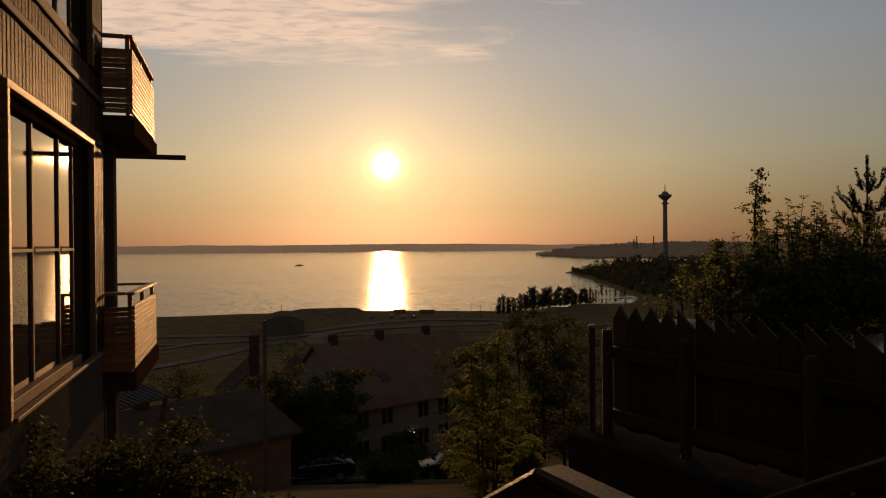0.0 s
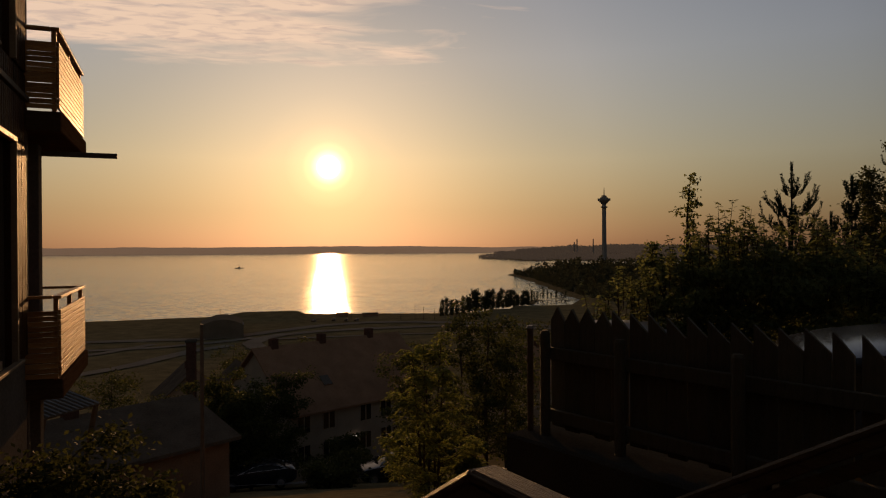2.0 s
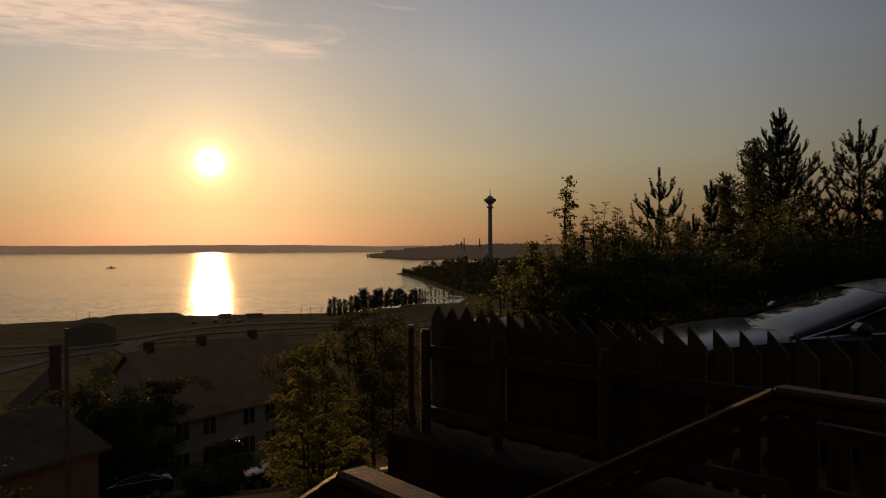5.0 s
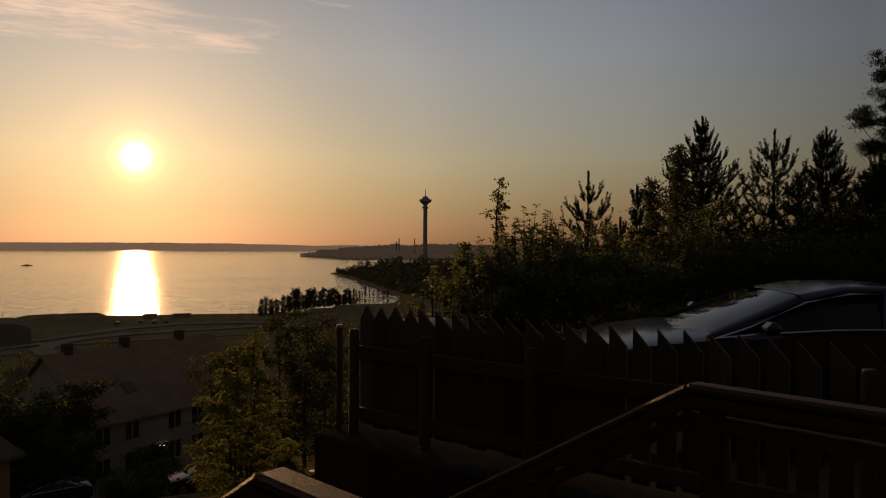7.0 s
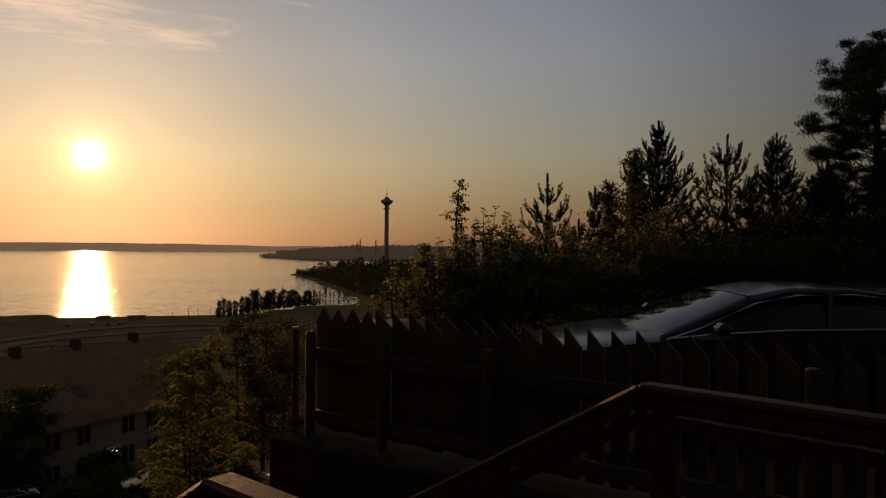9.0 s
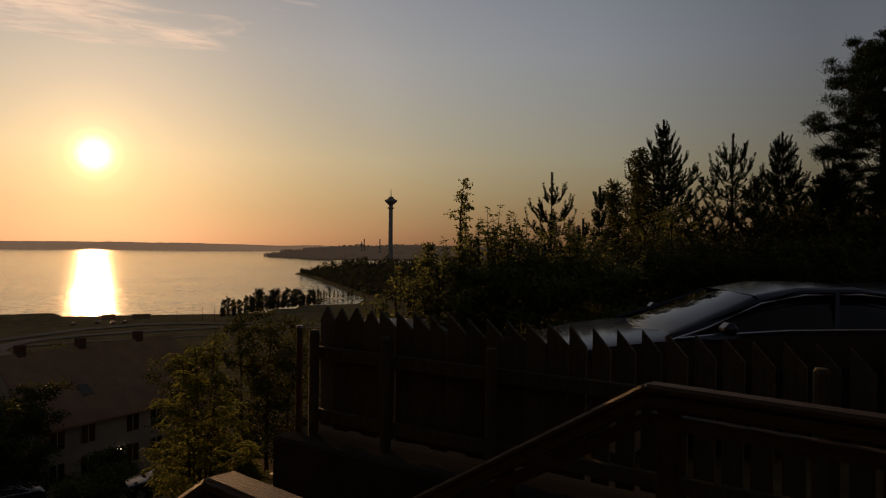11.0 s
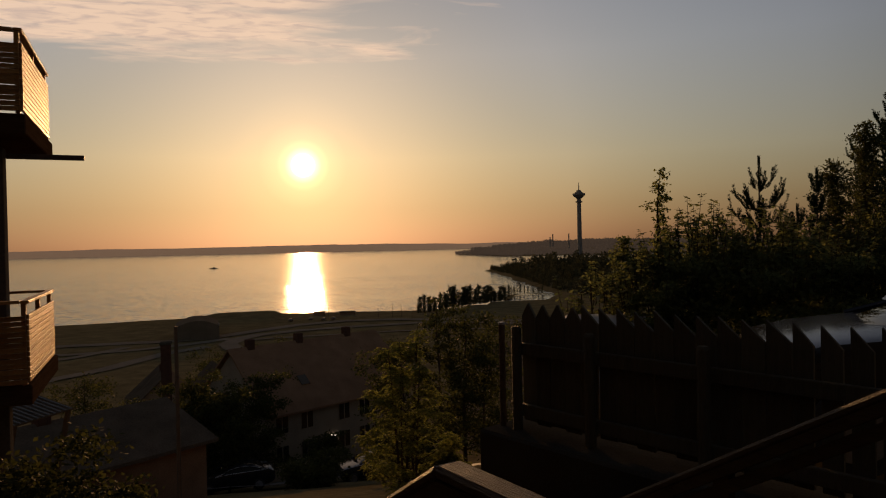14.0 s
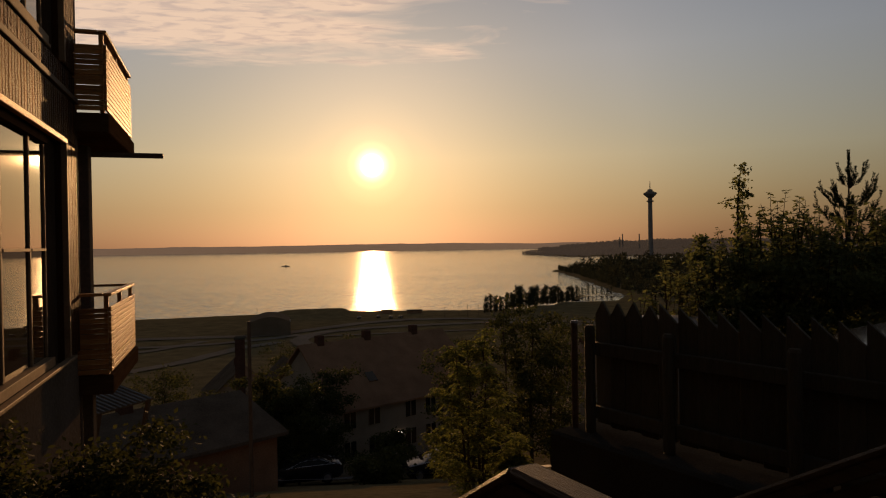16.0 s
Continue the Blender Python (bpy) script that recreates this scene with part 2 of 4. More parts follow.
def sun_disc_material():
    """White-hot disc, its glare and halo painted round it as emission; lets everything else through."""
    m = bpy.data.materials.new("sun_disc")
    m.use_nodes = True
    n, l = m.node_tree.nodes, m.node_tree.links
    tc, ln, ramp = n.new("ShaderNodeTexCoord"), n.new("ShaderNodeVectorMath"), n.new("ShaderNodeValToRGB")
    ln.operation = "LENGTH"
    sc = n.new("ShaderNodeMath")
    sc.operation, sc.inputs[1].default_value = "DIVIDE", 480.0
    l.new(tc.outputs["Object"], ln.inputs[0]), l.new(ln.outputs["Value"], sc.inputs[0]), l.new(sc.outputs[0], ramp.inputs["Fac"])
    stops = ((0.0, (1, 1, 1)), (0.09, (0.6, 0.56, 0.44)), (0.17, (0.16, 0.13, 0.07)), (0.25, (0.066, 0.049, 0.02)), (0.36, (0.027, 0.0195, 0.007)), (0.6, (0.007, 0.0045, 0.001)), (1.0, (0, 0, 0)))
    for k, (at, color) in enumerate(stops):
        e = ramp.color_ramp.elements[k] if k < 2 else ramp.color_ramp.elements.new(at)
        e.position, e.color = at, (*color, 1)
    em, tr, ad = n.new("ShaderNodeEmission"), n.new("ShaderNodeBsdfTransparent"), n.new("ShaderNodeAddShader")
    em.inputs["Strength"].default_value = 9.0
    l.new(ramp.outputs["Color"], em.inputs["Color"])
    l.new(em.outputs[0], ad.inputs[0]), l.new(tr.outputs[0], ad.inputs[1])
    l.new(ad.outputs[0], n["Material Output"].inputs["Surface"])
    return m


# ---- building helpers ----
def mesh_object(name, bm, mat, parent=None):
    me = bpy.data.meshes.new(name)
    bm.to_mesh(me)
    bm.free()
    me.materials.append(mat)
    ob = new(name, me)
    ob.parent = parent
    return ob


def part(name, bm, mat, parent, label=""):
    return tagged(mesh_object(name, bm, mat, parent), label)


def thing(name, label, category, m=None, group="", kind=""):
    ob = new(name)
    if m is not None:
        ob.matrix_basis = m
    return tagged(ob, label, category, group, kind)


def box(x0, y0, z0, x1, y1, z1, bevel=0.0, bm=None):
    own = bmesh.new()
    bmesh.ops.create_cube(own, size=1)
    for v in own.verts:
        v.co = ((x0 + x1) / 2 + v.co.x * (x1 - x0), (y0 + y1) / 2 + v.co.y * (y1 - y0), (z0 + z1) / 2 + v.co.z * (z1 - z0))
    if bevel:
        bmesh.ops.bevel(own, geom=own.edges[:], offset=bevel, segments=1, affect="EDGES")
    if bm is None:
        return own
    me = bpy.data.meshes.new("tmp")
    own.to_mesh(me)
    own.free()
    bm.from_mesh(me)
    bpy.data.meshes.remove(me)
    return bm


def beam(p, q, width, height, bevel=0.004, bm=None):
    """A board from p to q, its top edge along p-q, standing upright."""
    p, q = Vector(p), Vector(q)
    d = q - p
    own = box(0, -width / 2, -height, d.length, width / 2, 0, bevel)
    side = Vector((0, 0, 1)).cross(d).normalized()
    up = d.normalized().cross(side)
    m = Matrix((d.normalized(), side, up)).transposed().to_4x4()
    m.translation = p
    bmesh.ops.transform(own, matrix=m, verts=own.verts)
    if bm is None:
        return own
    me = bpy.data.meshes.new("tmp")
    own.to_mesh(me)
    own.free()
    bm.from_mesh(me)
    bpy.data.meshes.remove(me)
    return bm


def tube(points, radii, sides=6, bm=None):
    """A tapered round limb along the points."""
    bm = bm or bmesh.new()
    rings = []
    for i, p in enumerate(points):
        p = Vector(p)
        d = Vector(points[min(i + 1, len(points) - 1)]) - Vector(points[max(i - 1, 0)])
        a = d.orthogonal().normalized()
        b = d.normalized().cross(a)
        rings.append([bm.verts.new(p + radii[i] * (math.cos(k * math.tau / sides) * a + math.sin(k * math.tau / sides) * b)) for k in range(sides)])
    for r, s in zip(rings, rings[1:]):
        # the nearest start keeps the tube untwisted
        k0 = min(range(sides), key=lambda k: (s[k].co - r[0].co).length)
        for k in range(sides):
            bm.faces.new((r[k], r[(k + 1) % sides], s[(k + 1 + k0) % sides], s[(k + k0) % sides]))
    bm.faces.new(rings[0][::-1]), bm.faces.new(rings[-1])
    return bm


def lathe(profile, sides=24, at=(0, 0, 0)):
    """A round body from (radius, height) pairs."""
    b = bmesh.new()
    rings = [[b.verts.new((at[0] + r * math.cos(k * math.tau / sides), at[1] + r * math.sin(k * math.tau / sides), at[2] + z)) for k in range(sides)] for r, z in profile]
    for p, q in zip(rings, rings[1:]):
        for k in range(sides):
            b.faces.new((p[k], p[(k + 1) % sides], q[(k + 1) % sides], q[k]))
    b.faces.new(rings[0][::-1]), b.faces.new(rings[-1])
    bmesh.ops.recalc_face_normals(b, faces=b.faces)
    return b


def blades(centres, axes, length, width, flat=0.0):
    """Many small four-cornered leaves: one mesh, from arrays. flat: how far they lie level."""
    n = len(centres)
    centres, axes = np.asarray(centres, float), np.asarray(axes, float)
    axes = axes / np.linalg.norm(axes, axis=1)[:, None]
    other = npr.normal(size=(n, 3)) * (1 - flat) + np.array([0.0, 0.0, 2.0]) * flat
    side = np.cross(axes, other)
    side /= np.linalg.norm(side, axis=1)[:, None]
    ln, wd = np.broadcast_to(length, n)[:, None], np.broadcast_to(width, n)[:, None]
    v = np.stack([centres, centres + axes * ln * 0.5 + side * wd * 0.5, centres + axes * ln, centres + axes * ln * 0.5 - side * wd * 0.5], 1).reshape(-1, 3)
    f = np.arange(4 * n).reshape(-1, 4)
    return v, f


def blade_object(name, v, f, mat, parent, label=""):
    me = bpy.data.meshes.new(name)
    me.from_pydata(v.tolist(), [], f.tolist())
    me.materials.append(mat)
    ob = new(name, me)
    ob.parent = parent
    return tagged(ob, label)


# ---- terrain ----
FENCE_A, FENCE_D = Vector((1.46, 4.56)), Vector((0.482, -0.876)).normalized()
FENCE_N = Vector((-FENCE_D.y, FENCE_D.x))
SLOPE_Y = (-400, -60, 2, 4, 8, 14, 30, 55, 90, 150, 250, 390, 420, 480, 6000)
SLOPE_Z = (-1.55, -1.55, -1.6, -2.4, -3.8, -5.6, -10.5, -18.5, -27, -35, -40.5, -43.0, -44.4, -47, -47)
SPIT_X, SPIT_Y = (60, 76, 113, 145, 168, 190, 210, 400), (425, 428, 468, 492, 500, 500, 535, 560)
EAST = ((-400, 900), (500, 206), (567, 212), (703, 236), (883, 266), (985, 276), (1036, 287), (1060, 310), (1120, 420), (1250, 700), (1500, 1200), (6000, 1700))


def smooth(a, b, v):
    v = min(1, max(0, (v - a) / (b - a)))
    return v * v * (3 - 2 * v)


def interp(v, xs, ys):
    return float(np.interp(v, xs, ys))


def ground_z(x, y):
    yy = y - (40 - 0.19 * abs(x + 20)) * smooth(300, 400, y) * (1 if abs(x) < 180 else 0)
    z = interp(yy, SLOPE_Y, SLOPE_Z)
    z += 3.7 * smooth(-66, -46, x) * (1 - smooth(-15, -4, x)) * smooth(395, 425, y) * (1 - smooth(440, 452, y))
    # the wooded east shore and its headland
    edge = interp(y, [e[0] for e in EAST], [e[1] for e in EAST])
    if y > 430 and x > 100:
        z = max(z, -47 + 4.2 * smooth(edge - 3, edge + 8, x) + 5 * smooth(edge, edge + 120, x))
    if 60 < x < 400:
        rim = interp(x, SPIT_X, SPIT_Y)
        z = max(z, -47 + 3.4 * (1 - smooth(rim - 6, rim + 2, y)))
    # the far headland below the tower hill
    far = smooth(0, 15, x - (545 + 0.10 * abs(y - 2300))) * smooth(1830, 1900, y) * (1 - smooth(2520, 2600, y) * (1 - smooth(760, 900, x))) * (1 - smooth(3300, 3600, y))
    z = max(z, -47 + far * (3.0 + 27 * smooth(740, 1250, x) * smooth(1850, 2300, y)))
    # level parking place behind the fence
    q = Vector((x, y)) - FENCE_A
    into, along = q.dot(FENCE_N), q.dot(FENCE_D)
    level = smooth(0.05, 0.3, into) * smooth(-1.2, -0.2, along + 0.35 * into) * (1 - smooth(26, 60, math.hypot(x, y)))
    shelf = -1.6 - 0.8 * smooth(1.0, 2.2, (x - 3.42) * 0.463 + (y - 4.99) * 0.886) * (1 - smooth(4.6, 5.6, x))
    return z + (shelf - z) * level + 0.12 * noise.noise((x * 0.3, y * 0.3, 0)) * smooth(3, 12, math.hypot(x, y))


def spread(near, far, step, grow):
    out, s, v = [0.0], step, 0.0
    while v < far:
        if v > near:
            s *= grow
        v += s
        out.append(v)
    return out


def build_ground():
    ys = [-v for v in spread(6, 300, 0.5, 1.35)[:0:-1]] + spread(12, 4800, 0.3, 1.045)
    half = spread(9, 4000, 0.3, 1.07)
    xs = [-v for v in half[:0:-1]] + half
    verts = [(x, y, ground_z(x, y)) for y in ys for x in xs]
    w = len(xs)
    faces = [(j * w + i, j * w + i + 1, (j + 1) * w + i + 1, (j + 1) * w + i) for j in range(len(ys) - 1) for i in range(w - 1)]
    me = bpy.data.meshes.new("ground")
    me.from_pydata(verts, [], faces)
    me.materials.append(M["ground"])
    me.polygons.foreach_set("use_smooth", [True] * len(faces))
    tagged(new("ground", me), "grassy hillside that falls to the lake plain", "ground", kind="structure")


build_ground()
bm = bmesh.new()
bmesh.ops.create_grid(bm, x_segments=1, y_segments=1, size=1)
for v in bm.verts:
    v.co = (v.co.x * 4600, 2600 + v.co.y * 2350, LAKE)
tagged(mesh_object("water", bm, M["water"]), "calm lake with the low sun's glitter on it", "lake", kind="structure")


def far_shore():
    """The low wooded far side of the lake, with an uneven skyline."""
    bm = bmesh.new()
    rows = []
    for i in range(241):
        x = -4000 + i * 34
        h = 40 + 7 * noise.noise((x * 0.0011, 1.3, 0)) + 5 * noise.noise((x * 0.004, 4, 0)) + 2.0 * noise.noise((x * 0.03, 2, 0)) + 5 * math.exp(-((x + 1150) / 260) ** 2) - 4 * smooth(300, 1400, x)
        y = 4400 + 0.00001 * x * x
        rows.append([bm.verts.new((x, y, LAKE - 1)), bm.verts.new((x, y + 15, LAKE + 0.75 * h)), bm.verts.new((x, y + 110, LAKE + h)), bm.verts.new((x, y + 300, LAKE - 1))])
    for r, s in zip(rows, rows[1:]):
        for k in range(3):
            bm.faces.new((r[k], s[k], s[k + 1], r[k + 1]))
    tagged(mesh_object("backdrop", bm, M["far_hill_haze"]), "hazy wooded far shore of the lake", "far shore", kind="structure")


far_shore()
bm = bmesh.new()
bmesh.ops.create_circle(bm, cap_ends=True, segments=64, radius=480)
disc = mesh_object("backdrop_sun", bm, sun_disc_material())
disc.matrix_world = Matrix.Translation(SUN * 4700) @ SUN.to_track_quat("Z", "Y").to_matrix().to_4x4()
tagged(disc, "blinding low evening sun", "sun", kind="structure")


# ---- the apartment house beside the terrace ----
HOUSE = pose(-3.5, 8.14, 0, 0, 0, 11) @ Matrix.Rotation(radians(90), 4, "Z")
# in the house's frame: x runs along the wall towards the lake, y to the house's inside


def balcony(m, label):
    """Shallow slatted balcony, deck top at z = 0."""
    th = thing("balcony", label, "balcony", m, "slatted balconies of the house")
    part("slab", box(0.05, -0.345, -0.23, 2.48, 1.6, 0, 0.012), M["slab"], th, "dark timber-faced balcony slab")
    for x, y in ((0.07, -0.275), (1.15, -0.275), (2.25, -0.275), (0.07, 0.1)):
        part("post", box(x - 0.035, y - 0.025, 0, x + 0.035, y + 0.025, 0.93, 0.004), M["slat"], th)
    part("top_rail", box(0.02, -0.335, 0.93, 2.31, -0.245, 0.965, 0.005), M["slat"], th)
    part("side_rail", box(0.02, -0.24, 0.93, 0.11, 1.2, 0.965, 0.005), M["slat"], th)
    part("end_rail", box(2.22, -0.24, 0.93, 2.31, 1.2, 0.965, 0.005), M["slat"], th)
    front, side = box(0.03, -0.33, 0, 2.30, -0.303, 0.051, 0.003), box(0.0, -0.30, 0, 0.027, 1.2, 0.053, 0.003)
    for name, b, z0, count in (("slat", front, 0.035, 13), ("side_slat", side, 0.02, 13)):
        me = bpy.data.meshes.new(name)
        b.to_mesh(me), b.free()
        me.materials.append(M["slat"])
        for k in range(count):
            ob = new(name, me)
            ob.parent = th
            ob.location = (rnd.uniform(-0.004, 0.004), 0, z0 + 0.0595 * k + rnd.uniform(-0.003, 0.003))
    return th


def window_unit(m, label, panes, z0, z1, transom=None, sill=0.06):
    """Shallow window: x from 0 to the sum of the panes, glass 0.06 in."""
    th = thing("window", label, "window", m, "windows of the house", "structure")
    w = sum(panes)
    part("window_frame", box(0, 0.012, z0, w, 0.15, z0 + 0.09, 0.004), M["frame"], th)
    part("window_frame", box(0, 0.04, z1 - 0.07, w, 0.15, z1, 0.004), M["panel"], th)
    x = 0
    for p in panes + [0]:
        part("mullion", box(max(0, x - 0.024), 0.075, z0 + 0.091, min(w, x + 0.024), 0.115, z1 - 0.071, 0.006), M["frame"], th)
        if p:
            part("pane", box(x + 0.022, 0.095, z0 + 0.08, x + p - 0.022, 0.105, z1 - 0.06), M["glass"], th)
            if transom is not None:
                part("transom", box(x + 0.031, 0.065, transom - 0.014, x + p - 0.031, 0.12, transom + 0.014, 0.003), M["frame"], th)
        x += p
    part("window_sill", box(-0.02, -sill, z0 - 0.035, w + (0.72 if transom else 0), 0.011, z0 - 0.001, 0.006), M["frame"], th)
    return th


def apartment_house():
    th = thing("apartment_house", "brown timber-clad apartment house with recessed windows", "house", HOUSE)
    # masonry core, in pieces round the two window openings
    wl, wr, far = -3.57, -0.68, 0.07
    core = M["cladding"]
    part("wall", box(-9, 0.03, -6, far, 0.35, -1.08), M["plaster"], th, "grey rendered lower wall")
    part("wall", box(-9, 0.03, -1.08, wl, 0.35, 1.27), core, th)
    part("wall", box(wr, 0.03, -1.08, far, 0.35, 1.27), core, th)
    part("wall", box(-9, 0.03, 1.27, far, 0.35, 2.14), core, th)
    part("wall", box(-9, 0.03, 2.14, wl, 0.35, 4.6), core, th)
    part("wall", box(wr, 0.03, 2.14, far, 0.35, 4.6), core, th)
    part("wall", box(-9, 0.03, 4.6, far, 0.35, 6.5), core, th)
    part("wall", box(far - 0.3, 0.352, -6, far, 8, 6.5), core, th)
    part("room_wall", box(-9, 2.5, -6, far - 0.3, 2.7, 6.5), M["plaster"], th)
    part("roof", box(-9.3, -0.2, 6.5, far + 0.4, 8.2, 6.7, 0.02), M["trim"], th)
    # upright cladding boards
    def boards(z0, z1, x0, x1):
        b = box(0, 0, z0, 0.082, 0.026, z1, 0.006)
        me = bpy.data.meshes.new("board")
        b.to_mesh(me), b.free()
        me.materials.append(M["cladding"])
        n = int((x1 - x0) / 0.09)
        for k in range(n):
            ob = new("board", me)
            ob.parent = th
            ob.location = (x0 + 0.09 * k, rnd.uniform(0, 0.003), rnd.uniform(-0.004, 0.004))
    boards(1.33, 1.80, -4.6, far)
    boards(1.88, 2.10, -4.6, far)
    boards(-1.05, 1.27, wr + 0.06, far)
    boards(-1.05, 1.27, -4.6, wl - 0.06)
    boards(2.14, 6.4, wr + 0.06, far)
    part("ledge", box(-9, -0.03, 1.81, far, 0.03, 1.87, 0.005), M["trim"], th)
    # casings of the openings
    for z0, z1 in ((-1.08, 1.27), (2.14, 4.6)):
        part("casing", box(wl - 0.06, -0.03, z1 - 0.005, wr + 0.06, 0.03, z1 + 0.05, 0.004), M["slat"], th)
        part("casing", box(wl - 0.06, -0.03, z0, wl - 0.002, 0.03, z1 - 0.007, 0.004), M["slat"], th)
        part("casing", box(wr + 0.002, -0.03, z0, wr + 0.06, 0.03, z1 - 0.007, 0.004), M["frame"], th)
    for z0, z1 in ((-1.08, 1.265), (2.14, 4.595)):
        part("dark_panel", box(-1.17, 0.09, z0 + 0.002, wr - 0.002, 0.33, z1 - 0.002, 0.004), M["panel"], th, "dark panel beside the window")
    part("column", box(0.62, -0.02, -6, 0.84, 0.16, 1.42, 0.008), M["plaster"], th, "grey column under the balcony")
    part("downpipe", tube([(0.2, 0.06, -6), (0.2, 0.06, 6.3)], [0.04, 0.04], 10), M["trim"], th)
    part("bracket", box(0.86, -0.87, 1.31, 0.94, 1.2, 1.37, 0.006), M["trim"], th, "dark beam that sticks out under the balcony")
    window_unit(HOUSE @ pose(-3.56, 0, 0), "large recessed three-light window that mirrors the sunset", [0.92, 0.88, 0.58], -1.03, 1.25, 0.13)
    window_unit(HOUSE @ pose(-3.56, 0, 0), "upper recessed window in dark frame", [0.92, 0.88, 0.58], 2.17, 4.58, None, 0.005)
    balcony(HOUSE @ pose(0, 0, 1.73), "upper slatted timber balcony lit by low sun")
    balcony(HOUSE @ pose(0, 0, -1.36), "lower slatted timber balcony lit by low sun")


apartment_house()
# unseen wall, added only to darken the near foreground and its reflections
back = thing("house_behind", "unseen dark wall added behind the terrace to block sky light", "house", pose(0, -3.6, 0, 0, 0, 12), kind="structure")
part("sky_blocker", box(-9, -6, -2.5, 9, 0, 4.6), M["blocker_dark"], back)


# ---- stairs and handrails ----
STAIR = pose(0.232, 1.602, 0, 0, 0, 22)
# in the stair's frame y runs down the flight, x to its right; the left rail stands at x = 0, the right one at x = 1.785
DROP = 0.61


def handrail(x, y0, z, back, run, label):
    th = thing("handrail", label, "handrail", STAIR @ pose(x, y0, z), "handrails of the stairs")
    kink, down = Vector((0, 0, 0)), Vector((0, run, -DROP * run))
    part("cap", beam((0, -back, 0), kink, 0.105, 0.042, 0.013), M["handrail"], th)
    part("cap", beam(kink, down, 0.105, 0.042, 0.013), M["handrail"], th)
    for side in (-0.032, 0.032):
        part("side_board", beam((side, -back, -0.046), (side, 0, -0.046), 0.03, 0.05), M["handrail"], th)
        part("side_board", beam((side, 0, -0.046), (side, run, -0.046 - DROP * run), 0.03, 0.05), M["handrail"], th)
    part("lower_rail", beam((0, -back, -0.125), (0, 0, -0.125), 0.06, 0.06), M["handrail"], th)
    part("lower_rail", beam((0, 0, -0.125), (0, run, -0.125 - DROP * run), 0.06, 0.06), M["handrail"], th)
    y = -back + 0.1
    while y < run:
        top = -0.037 - max(0, DROP * y)
        part("post", box(-0.028, y - 0.045, top - 1.0, 0.028, y + 0.045, top, 0.004), M["handrail"], th)
        y += 0.85
    return th


handrail(0, 0, -0.5, 1.6, 2.6, "brown stained timber handrail with sloping lower run")
handrail(1.775, -0.49, -0.425, 1.9, 3.4, "brown stained timber handrail before the picket fence")
steps = thing("stairs", "grey concrete flight of steps down the slope", "stairs", STAIR, kind="structure")
part("landing", box(-1.9, -2.6, -1.75, 1.85, -0.2, -1.46, 0.01), M["concrete"], steps)
for k in range(14):
    part("tread", box(-0.05, -0.2 + 0.29 * k, -1.95 - 0.177 * k, 1.85, 0.10 + 0.29 * k, -1.637 - 0.177 * k + 0.0, 0.01), M["concrete"], steps)


# ---- fence on its retaining wall ----
FENCE = Matrix.Translation((FENCE_A.x, FENCE_A.y, 0)) @ Matrix.Rotation(math.atan2(FENCE_D.y, FENCE_D.x), 4, "Z")
# x runs along the fence towards the terrace, y to the parking place


def picket_mesh(name, cut, w):
    b = bmesh.new()
    t, z0 = 0.022, -1.19
    outline = [(0, z0), (w, z0), (w, -0.40), (w / 2, -0.30), (0, -0.40)] if cut == "point" else [(0, z0), (w, z0), (w, -0.42), (0, -0.30)]
    a = [b.verts.new((x, 0, z)) for x, z in outline]
    c = [b.verts.new((x, t, z)) for x, z in outline]
    b.faces.new(a), b.faces.new(c[::-1])
    for k in range(len(a)):
        b.faces.new((a[k], c[k], c[(k + 1) % len(a)], a[(k + 1) % len(a)]))
    bmesh.ops.recalc_face_normals(b, faces=b.faces)
    me = bpy.data.meshes.new(name)
    b.to_mesh(me), b.free()
    me.materials.append(M["fence"])
    return me


def fence():
    th = thing("fence", "weathered dark picket fence on a low wall", "fence", FENCE)
    pointed, broad, slant = picket_mesh("picket", "point", 0.132), picket_mesh("picket", "slant", 0.134), picket_mesh("picket", "slant", 0.106)
    for k in range(40):
        ob = new("picket", pointed if k < 4 else broad if k < 14 else slant)
        ob.parent = th
        ob.location = (0.142 * k + rnd.uniform(-0.0015, 0.0015), rnd.uniform(0, 0.009), rnd.uniform(-0.012, 0.008))
        ob.rotation_euler = (rnd.uniform(-0.01, 0.01), rnd.uniform(-0.006, 0.006), rnd.uniform(-0.03, 0.03))
    for z in (-0.60, -1.06):
        part("rail", box(-0.02, -0.045, z - 0.09, 5.7, -0.002, z, 0.004), M["fence"], th)
    for x in (0.03, 0.70, 1.52, 3.3, 4.2, 5.1):
        top = -0.47 if x < 3 else -0.40
        part("post", tube([(x, -0.09, -1.3), (x, -0.09, top - 0.02), (x, -0.09, top)], [0.038, 0.038, 0.03], 12), M["fence"], th)
    post = thing("fence_end_post", "slim steel post at the end of the fence", "post", FENCE @ pose(-0.12, -0.09, 0))
    part("pipe", tube([(0, 0, -1.25), (0, 0, -0.47)], [0.024, 0.024], 12), M["trim"], post)
    part("pipe_cap", tube([(0, 0, -0.468), (0, 0, -0.45)], [0.028, 0.024], 12), M["steel"], post)
    wall = thing("retaining_wall", "rough concrete retaining wall under the fence", "wall", FENCE, kind="structure")
    part("wall_body", box(-0.19, -0.29, -4.5, 7.5, 0.25, -1.24, 0.02), M["concrete"], wall)


fence()


